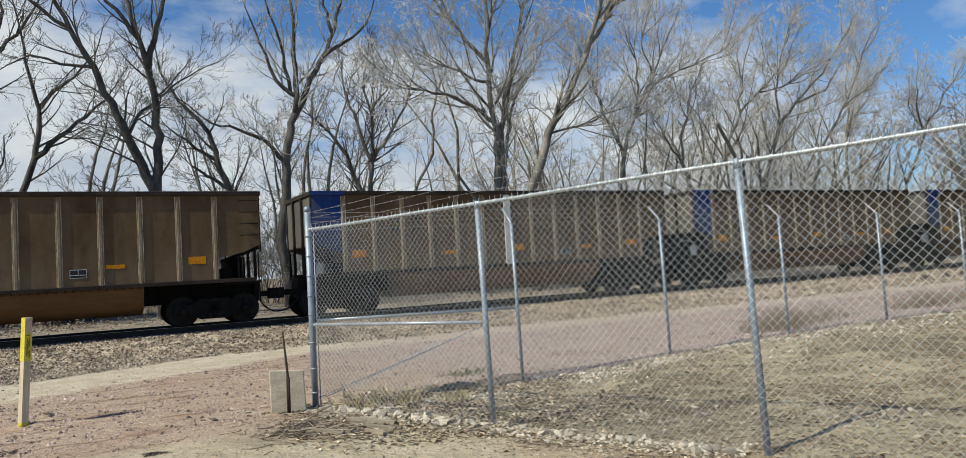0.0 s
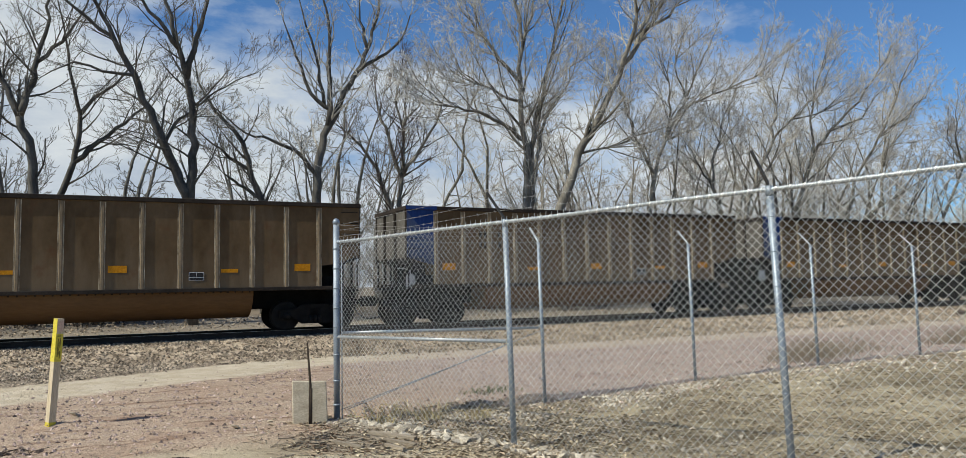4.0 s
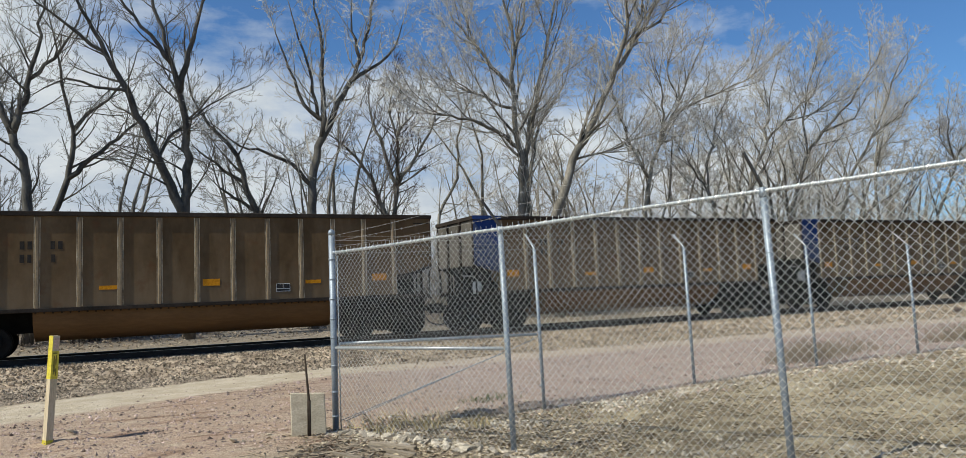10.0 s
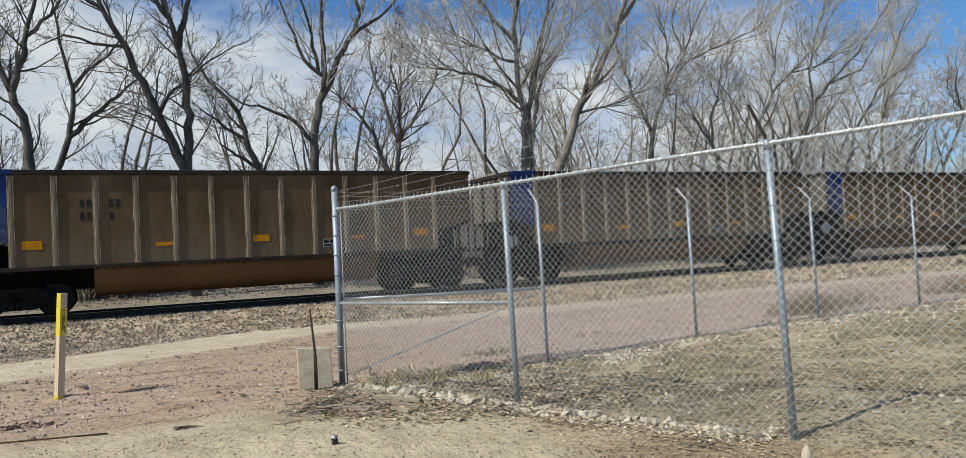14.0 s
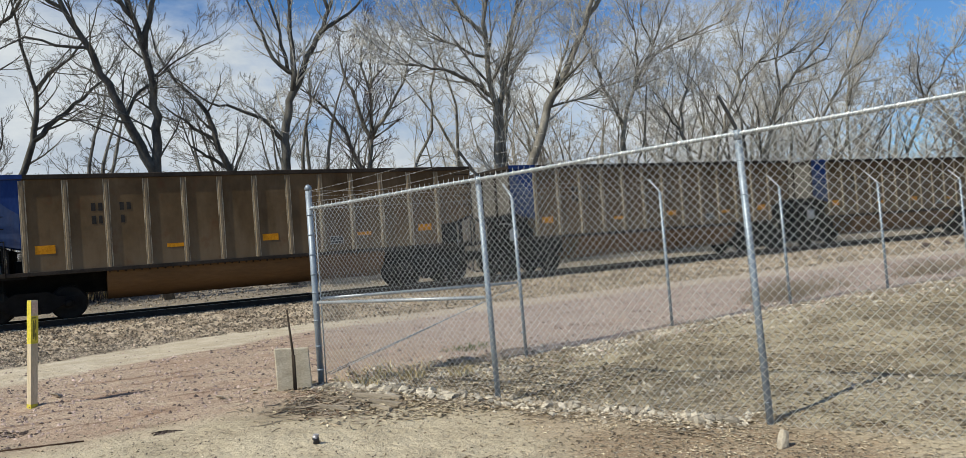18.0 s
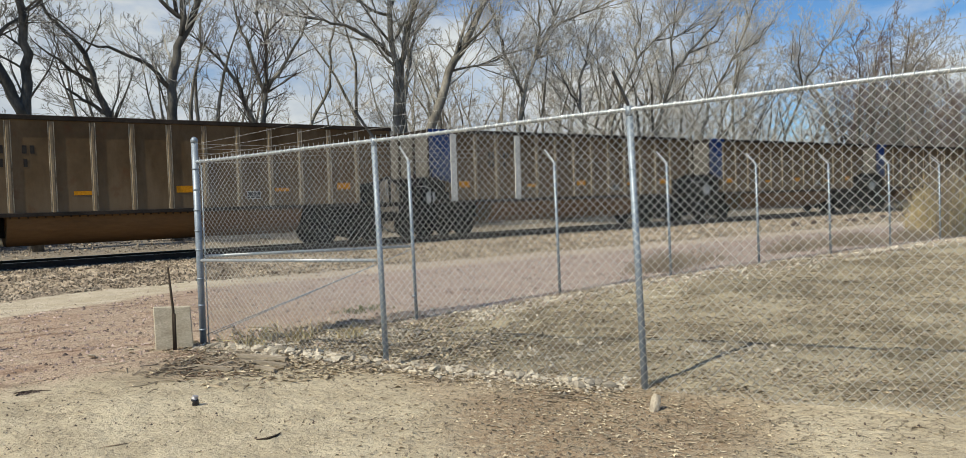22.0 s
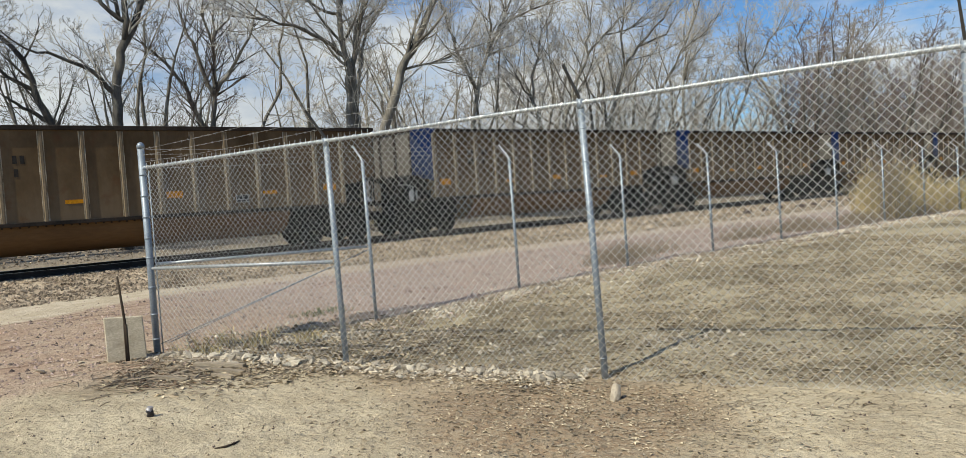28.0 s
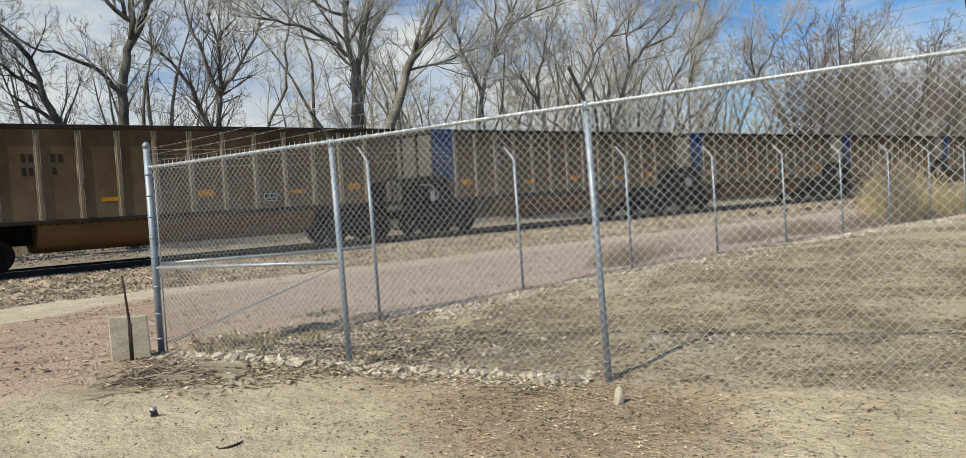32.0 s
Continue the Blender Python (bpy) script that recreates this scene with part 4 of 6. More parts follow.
def wood_tree(seed, height, twig, label):
    """A slender tree of the woods, with several stems."""
    r = Rand(seed)
    tree = thing("bare_tree", label=label, category="tree", group="woods along the track")
    trunk, tubes = Tubes(), (Tubes(), Tubes())
    for s in range(r.choice((2, 3, 3))):
        d = np.array((r.uniform(-0.3, 0.3), r.uniform(-0.3, 0.3), 1.0))
        p = np.array((r.uniform(-0.3, 0.3), r.uniform(-0.3, 0.3), -0.3))
        pts, n = [p], 9
        for i in range(n):
            d = d + r.unit() * 0.13 + np.array((0, 0, 0.08))
            d /= np.linalg.norm(d)
            pts.append(pts[-1] + d * height / n * r.uniform(0.8, 1.05))
        radii = [0.19 * (1 - 0.93 * i / n) for i in range(n + 1)]
        trunk.add(pts, radii, 6)
        for i in range(2, n + 1):
            for _ in range(2):
                side = r.unit()
                side[2] = abs(side[2]) * 0.6 + 0.3
                grow(tubes, r, pts[i] + (pts[i - 1] - pts[i]) * r.random(), side, r.uniform(1.6, 3.6) * (1.15 - 0.05 * i), max(radii[i] * 0.4, 0.03), 0, 3, 0.28, 4, 0.16, 0.009)
    mesh_part("trunk", trunk.mesh("trunk"), M_LIMB, tree, "slender grey trunks", True)
    tagged(mesh_part("branch_work", tubes[0].mesh("branch_work"), twig, tree, "side branches"), kind="stuff")
    tagged(mesh_part("crown", tubes[1].mesh("crown"), twig, tree, "fine bare twigs"), kind="stuff")
    return tree


woods = [wood_tree(21, 15, M_TWIGBROWN, "slender bare tree with brown twigs in the woods"), wood_tree(22, 17, M_TWIG, "tall bare tree with pale twigs in the woods"),
         wood_tree(23, 13, M_TWIGDARK, "dense bare tree with dark reddish twigs"), wood_tree(24, 16, M_TWIGBROWN, "many-stemmed bare tree with brown twigs"),
         wood_tree(25, 15, M_TWIGGREY, "bare tree with fine grey twigs far behind the track")]
rng = random.Random(8)
spots = []
for i in range(46):
    y = rng.uniform(32, 42) if i % 2 else rng.uniform(42, 60)
    spots.append((y * (1.78 + 1.35 * rng.random()), y))
for i in range(11):
    spots.append((rng.uniform(12, 58), rng.uniform(41, 60)))
for i in range(6):
    spots.append((-17 + 6 * i + rng.uniform(-1, 1), rng.uniform(45, 54)))
for i in range(26):
    y = rng.uniform(38, 52)
    spots.append((y * (0.62 + 1.1 * (i + rng.random()) / 26), y))
for i in range(14):
    y = rng.uniform(37, 50)
    spots.append((y * (0.5 + 1.15 * (i + rng.random()) / 16), y))
for i, (x, y) in enumerate(spots):
    src = (woods[(0, 2, 3, 0)[i % 4]] if x > 1.7 * y else woods[4 if x < 18 else 1 + 2 * (i % 3 == 0)]) if i >= 5 else None
    m = pose(x, y, level(x, y), 0, 0, rng.uniform(0, 360))
    ob = copy_thing(src, m) if src else woods[i]
    ob.matrix_world = m
    s = rng.uniform(0.95, 1.2) * (0.86 if x < 18 else 0.8 if x < 1.7 * y else 1 + 0.1 * min(1, (x - 45) / 50))
    ob.scale = (s * 1.1, s * 1.1, s)


def shrub(seed, height, spread, stems, mat, label):
    r = Rand(seed)
    ob = thing("bare_shrub", label=label, category="shrub", group="undergrowth behind the track")
    tubes = (Tubes(), Tubes())
    for _ in range(stems):
        a = r.uniform(0, 6.28)
        d = np.array((math.cos(a) * r.uniform(0, 0.6), math.sin(a) * r.uniform(0, 0.6), 1.0))
        grow(tubes, r, (math.cos(a) * spread * r.random(), math.sin(a) * spread * r.random(), -0.1), d, height * r.uniform(0.6, 1.1), 0.03, 0, 3, 0.3, 4, 0.2, 0.008)
    tagged(mesh_part("stem_work", tubes[0].mesh("stem_work"), M_BARK, ob, "thin bare stems"), kind="stuff")
    tagged(mesh_part("crown", tubes[1].mesh("crown"), mat, ob, "fine bare twigs"), kind="stuff")
    return ob


shrubs = [shrub(31, 4.2, 1.1, 16, M_TWIGBROWN, "tangled bare brown shrub behind the track"), shrub(32, 4.2, 1.4, 22, M_TWIGGREY, "tangled bare shrub with grey twigs"), shrub(33, 3.0, 1.2, 30, M_WEED, "low dry brush behind the track")]
rng = random.Random(9)
for i in range(64):
    x = rng.uniform(-9, 44) if i < 36 else rng.uniform(20, 75)
    y = rng.choice((rng.uniform(34, 36), rng.uniform(36, 48), rng.uniform(38, 55)))
    kind = 2 if y < 36 else rng.choice((0, 1, 1))
    if kind == 2 and x < 14 and i % 4:
        y = rng.uniform(44, 58)
        kind = 1
    m = pose(x, y, level(x, y), 0, 0, rng.uniform(0, 360))
    ob = shrubs[i] if i < 3 else copy_thing(shrubs[kind], m)
    ob.matrix_world = m
    if y > 36:
        q = rng.uniform(0.75, 1.15)
        ob.scale = (q, q, q)



def leafy_bush(seed, height, spread, label):
    """A shrub that has kept its dead brown leaves."""
    bush = shrub(seed, height, spread, 18, M_TWIGGREY, label)
    r = random.Random(seed)
    v, f = [], []
    for _ in range(5200):
        a, q, h = r.uniform(0, 6.28), r.random() ** 0.6, r.random()
        wide = spread * 1.25 * (0.55 + 0.9 * h - 0.75 * h * h)
        if noise.noise((math.cos(a) * q * 3, math.sin(a) * q * 3 + seed, h * 5)) < -0.1:
            continue
        x, y, z = math.cos(a) * q * wide, math.sin(a) * q * wide, 0.3 + h * height * 1.05
        s = r.uniform(0.04, 0.10)
        u = Vector((r.gauss(0, 1), r.gauss(0, 1), r.gauss(0, 1))).normalized() * s
        w = u.cross(Vector((r.gauss(0, 1), r.gauss(0, 1), r.gauss(0, 1)))).normalized() * s * 0.5
        b, c = len(v), Vector((x, y, z))
        v += [c - u, c + w - u * 0.2, c + u, c - w + u * 0.2 + w.cross(u) * 3]
        f += [(b, b + 1, b + 2), (b, b + 2, b + 3)]
    me = bpy.data.meshes.new("dead_leaves")
    me.from_pydata(v, [], f)
    tagged(mesh_part("dead_leaves", me, M_DEADLEAF, bush, "curled brown dead leaves"), kind="stuff")
    return bush


for i, (x, y, h, s) in enumerate(((-1.1, 34.0, 4.4, 0.9), (-0.1, 34.6, 3.7, 0.8))):
    bush = leafy_bush(41 + i, h, s, "thorny shrub behind the track with brown dead leaves")
    bush.matrix_world = pose(x, y, level(x, y), 0, 0, 70 * i)
for i, (x, y) in enumerate(((-6.0, 34.6), (-3.2, 34.2), (0.9, 35.4), (9.5, 35.0))):
    m = pose(x, y, level(x, y), 0, 0, 50 * i)
    ob = copy_thing(shrubs[1 if i % 3 else 0], m)
    ob.matrix_world = m
    ob.scale = (0.7, 0.7, 0.5)

# ---- fences ----
WIRE_R = 0.0026


def rail_z(u):
    """Height of the near fence's top rail, u metres from the corner."""
    return 2.078 + 0.0265 * u


def fabric(name, a, way, length, z_low, z_high, parent, radius, proud, pitch, tall, ring, mat):
    """Woven chain link: zigzag wires of 2 in mesh between two heights (functions of the run)."""
    t = Tubes()
    side = Vector((-way.y, way.x))
    n = int(length / pitch)
    v, f = t.v, t.f
    for i in range(2 * n):
        u0 = i * pitch / 2
        lo, hi = z_low(u0), z_high(u0)
        rows = int((hi - lo) / (tall / 2))
        base = len(v)
        for j in range(rows + 1):
            u = u0 + (pitch / 2 if (j + i) % 2 else 0.0)
            z = hi - j * (hi - lo) / rows
            o = radius * (0.9 if (j + i) % 2 else -0.9) + 0.02 * math.sin(u * 1.7 + z * 2.1) * math.sin(z * 1.4) + proud
            cx, cy = a.x + way.x * u + side.x * o, a.y + way.y * u + side.y * o
            for wa, sa in ring:
                v.append((cx + (way.x * wa + side.x * sa) * radius, cy + (way.y * wa + side.y * sa) * radius, z))
        for j in range(rows):
            q, k = base + len(ring) * j, len(ring)
            f += [(q + s, q + (s + 1) % k, q + k + (s + 1) % k, q + k + s) for s in range(k)]
        # twisted barbs at the top selvage
        if i % 2 == 0:
            u = u0 + pitch * 0.25
            t.add([(a.x + way.x * u + side.x * proud, a.y + way.y * u + side.y * proud, hi - 0.01), (a.x + way.x * (u + 0.006) + side.x * proud, a.y + way.y * (u + 0.006) + side.y * proud, hi + 0.042)], radius * 1.2, 3, False)
    return tagged(mesh_part(name, t.mesh(name), mat, parent, "woven diamond wire mesh", True), kind="stuff")


def barbed(parent, p, q, sag=0.02):
    t = Tubes()
    p, q = Vector(p), Vector(q)
    k = 14
    line = [p.lerp(q, i / k) - Vector((0, 0, sag * math.sin(math.pi * i / k))) for i in range(k + 1)]
    t.add(line, 0.0021, 3)
    n = int((q - p).length / 0.125)
    r = random.Random(int(p.x * 100))
    for i in range(n):
        c = p.lerp(q, (i + 0.5) / n) - Vector((0, 0, sag * math.sin(math.pi * (i + 0.5) / n)))
        for s in (1, -1):
            w = Vector((r.uniform(-1, 1), r.uniform(-1, 1), r.uniform(-1, 1))).normalized() * 0.017
            t.add([c - w, c + w], 0.0018, 3, False)
    return mesh_part("barbed_wire", t.mesh("barbed_wire"), M_BARB, parent, "barbed wire strand")


def near_fence():
    way = NEAR_WAY
    fence = thing("chain_link_fence", label="galvanised chain link fence with top rail and barbed wire arms", category="fence", group="fences of the yard")
    total = 13.6
    bow = Vector((-way.y, way.x)) * 0.022
    at = lambda u: CORNER + way * u + bow * math.sin(math.pi * min(u, 5.92) / 5.92)
    drop = lambda u: level(*at(u)) - 0.02
    # corner post with a domed cap
    c = at(0)
    zc = 2.355
    bar("corner_post", [(c.x, c.y, level(*c) - 0.3), (c.x, c.y, zc)], 0.044, M_GALV, fence, 12)
    t = Tubes()
    t.add([(c.x, c.y, zc - 0.03), (c.x, c.y, zc + 0.01), (c.x, c.y, zc + 0.035), (c.x, c.y, zc + 0.05)], [0.049, 0.049, 0.035, 0.012], 12)
    mesh_part("post_cap", t.mesh("post_cap"), M_GALV, fence, "", True)
    for z in (1.99, 1.72, 1.45, 1.18, 0.93, 0.55, 0.2, -0.12):
        bar("tension_band", [(c.x, c.y, z - 0.011), (c.x, c.y, z + 0.011)], 0.049, M_GALV, fence, 12)
    # tension bar along the fabric's end
    b = at(0.11)
    bar("tension_bar", [(b.x, b.y, level(*b)), (b.x, b.y, 2.03)], 0.008, M_GALV, fence, 6)
    posts = (2.96, 5.922, 8.88, 11.84)
    lean = (0.037, 0.05, 0.02, 0.0)
    for u, tip in zip(posts, lean):
        p = at(u)
        foot = Vector((p.x + way.x * tip * 2, p.y + way.y * tip * 2, level(*p) - 0.3))
        head = Vector((p.x, p.y, rail_z(u)))
        bar("line_post", [foot, head], 0.0315, M_GALV, fence, 12)
        bar("rail_clamp", [head - Vector((0, 0, 0.06)), head + Vector((0, 0, 0.03))], 0.0335, M_GALV, fence, 12)
        out = Vector((-0.982, -0.184, 0))
        k = head + Vector((0, 0, 0.03))
        bm = bmesh.new()
        a0, a1 = k, k + out * 0.245 + Vector((0, 0, 0.288))
        side = Vector((way.x, way.y, 0)) * 0.011
        deep = (out * 0.7 + Vector((0, 0, -0.7))) * 0.011
        vs = [bm.verts.new(q) for q in (a0 - side - deep, a0 + side - deep, a0 + side + deep, a0 - side + deep, a1 - side * 0.7 - deep, a1 + side * 0.7 - deep, a1 + side * 0.7 + deep, a1 - side * 0.7 + deep)]
        for fc in ((3, 2, 1, 0), (4, 5, 6, 7), (0, 1, 5, 4), (1, 2, 6, 5), (2, 3, 7, 6), (3, 0, 4, 7)):
            bm.faces.new([vs[i] for i in fc])
        part("barbed_wire_arm", bm, M_ARM, fence, "dark pressed steel arm")
        n = int((rail_z(u) - level(*p)) / 0.075)
        for i in range(1, n, 4):
            z = level(*p) + 0.1 + i * 0.075
            q = foot.lerp(head, (z - foot.z) / (head.z - foot.z))
            bar("tie_wire", [(q.x, q.y, z), (q.x, q.y, z + 0.006)], 0.0345, M_GALV, fence, 8)
    # top rail in lengths, brace rail and truss rod of the end bay
    bar("top_rail", [(at(u).x, at(u).y, rail_z(u) - 0.004 * math.sin(u * 2.2)) for u in np.arange(0.04, total, 0.4)], 0.021, M_PIPELIT, fence, 10)
    bar("rail_end_cup", [(at(0.02).x, at(0.02).y, rail_z(0)), (at(0.09).x, at(0.09).y, rail_z(0))], 0.028, M_GALV, fence, 10)
    bar("brace_rail", [(at(0.03).x, at(0.03).y, 0.79), (at(2.93).x, at(2.93).y, 0.828)], 0.0215, M_PIPELIT, fence, 10)
    bar("truss_rod", [(at(2.9).x, at(2.9).y, 0.77), (at(0.08).x, at(0.08).y, -0.18)], 0.006, M_GALV, fence, 6)
    # wire wrapped round the rail
    t = Tubes()
    for i in range(int(total / 0.12)):
        u = 0.1 + i * 0.12
        p = at(u)
        a = [(p.x + way.x * 0.02 * math.sin(q) * 0.6 + 0.024 * math.cos(q) * way.y * -1, p.y + way.y * 0.02 * math.sin(q) * 0.6 + 0.024 * math.cos(q) * way.x, rail_z(u) + 0.024 * math.sin(q)) for q in np.linspace(0, 6.28, 9)]
        t.add(a, 0.0034, 3)
    mesh_part("rail_tie_wire", t.mesh("rail_tie_wire"), M_WIRE, fence, "wire ties round the top rail")["kind"] = "stuff"
    fabric("wire_mesh", CORNER + way * 0.1 + bow * 0.5, way, total - 0.1, drop, lambda u: rail_z(u) + 0.012, fence, WIRE_R, -0.042, 0.0765, 0.080, ((1, 0), (0, 1), (-1, 0), (0, -1)), M_WIRE)
    # three strands from the corner post out to the arm tips
    out = Vector((-0.982, -0.184, 0))
    for i, (h, o) in enumerate(((0.325, 0.245), (0.22, 0.16), (0.116, 0.08))):
        last = Vector((c.x, c.y, (2.31, 2.235, 2.15)[i]))
        for u in posts:
            p = at(u)
            tip = Vector((p.x, p.y, rail_z(u))) + out * o + Vector((0, 0, h + 0.005))
            barbed(fence, last, tip)
            last = tip
    return fence


def far_fence():
    way = Vector((1, 0))
    fence = thing("chain_link_fence", label="long galvanised chain link fence along the railway with angled arms", category="fence", group="fences of the yard")
    gap, count, first = 3.0, 12, 3.17
    low = lambda u: level(FAR_CORNER.x + u, FAR_CORNER.y) - 0.02
    high = lambda u: 2.09
    r = random.Random(5)
    for i in range(count):
        u = first + i * gap
        x, y = FAR_CORNER.x + u, FAR_CORNER.y
        tip = r.uniform(0.015, 0.05)
        x -= 0.02
        bar("line_post", [(x + 0.02 + tip, y, level(x, y) - 0.3), (x, y, 2.10)], 0.027, M_GALV, fence, 10)
        bar("barbed_wire_arm", [(x, y, 2.085), (x, y + 0.012, 2.12), (x, y + 0.25, 2.345)], 0.017, M_PIPELIT, fence, 8)
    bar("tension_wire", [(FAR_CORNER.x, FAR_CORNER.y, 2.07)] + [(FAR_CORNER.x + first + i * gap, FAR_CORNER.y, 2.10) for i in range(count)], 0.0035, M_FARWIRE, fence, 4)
    bar("brace_rail", [(FAR_CORNER.x + 0.03, FAR_CORNER.y, 0.84), (FAR_CORNER.x + 3.12, FAR_CORNER.y, 0.78)], 0.0215, M_PIPELIT, fence, 10)
    bar("truss_rod", [(FAR_CORNER.x + first, FAR_CORNER.y, 0.74), (FAR_CORNER.x + 0.08, FAR_CORNER.y, -0.2)], 0.006, M_GALV, fence, 6)
    for z in (1.8, 1.3, 0.82, 0.4, 0.0):
        bar("tension_band", [(FAR_CORNER.x + first, FAR_CORNER.y, z - 0.011), (FAR_CORNER.x + first, FAR_CORNER.y, z + 0.011)], 0.031, M_GALV, fence, 10)
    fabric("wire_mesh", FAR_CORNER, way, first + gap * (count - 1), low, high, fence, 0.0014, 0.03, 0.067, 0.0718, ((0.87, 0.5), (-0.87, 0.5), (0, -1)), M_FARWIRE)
    for h, o in ((2.34, 0.245), (2.265, 0.17), (2.19, 0.09)):
        barbed(fence, (FAR_CORNER.x, FAR_CORNER.y, 2.12 + (h - 2.1) * 0.8), (FAR_CORNER.x + first, FAR_CORNER.y + o, h), 0.01)
        for i in range(0, count - 1):
            barbed(fence, (FAR_CORNER.x + first + i * gap, FAR_CORNER.y + o, h), (FAR_CORNER.x + first + (i + 1) * gap, FAR_CORNER.y + o, h), 0.015)
    return fence


near_fence()
far_fence()

# ---- the coal train ----
CAR_PITCH, CAR_LENGTH, TOP = 16.18, 14.55, 4.06
RIBS = [1.05 + 1.0167 * i for i in range(13)]


def truck(car, x):
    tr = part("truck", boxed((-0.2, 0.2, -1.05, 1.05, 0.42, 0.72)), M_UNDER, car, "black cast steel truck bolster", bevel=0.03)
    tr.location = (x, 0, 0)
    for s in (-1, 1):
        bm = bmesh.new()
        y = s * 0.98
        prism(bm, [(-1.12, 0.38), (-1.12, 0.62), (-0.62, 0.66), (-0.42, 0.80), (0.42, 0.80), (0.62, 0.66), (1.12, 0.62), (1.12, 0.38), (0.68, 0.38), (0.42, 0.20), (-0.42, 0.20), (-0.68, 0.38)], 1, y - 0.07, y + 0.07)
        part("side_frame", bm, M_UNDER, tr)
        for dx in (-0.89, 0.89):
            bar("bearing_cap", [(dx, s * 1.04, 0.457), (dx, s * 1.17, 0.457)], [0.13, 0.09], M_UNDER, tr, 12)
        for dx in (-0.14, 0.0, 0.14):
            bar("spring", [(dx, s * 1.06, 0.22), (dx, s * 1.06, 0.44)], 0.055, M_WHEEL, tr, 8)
    for dx in (-0.89, 0.89):
        t = Tubes()
        t.add([(0, -1.0, 0), (0, 1.0, 0)], 0.075, 10)
        for s in (-1, 1):
            ys = [s * v for v in (0.685, 0.715, 0.735, 0.80, 0.83, 0.845)]
            t.add([(0, v, 0) for v in ys], [0.49, 0.485, 0.46, 0.452, 0.44, 0.33], 28)
            t.add([(0, s * 0.80, 0), (0, s * 0.87, 0)], 0.14, 12)
            for a in range(6):
                w = a * math.pi / 3
                t.add([(0.24 * math.cos(w), s * 0.838, 0.24 * math.sin(w)), (0.24 * math.cos(w), s * 0.85, 0.24 * math.sin(w))], 0.03, 6)
        ws = mesh_part("wheelset", t.mesh("wheelset"), M_WHEEL, tr, "worn steel wheels on an axle")
        ws.delta_location = (dx, 0, 0.457)
        WHEELSETS.append(ws)
    return tr


WHEELSETS = []


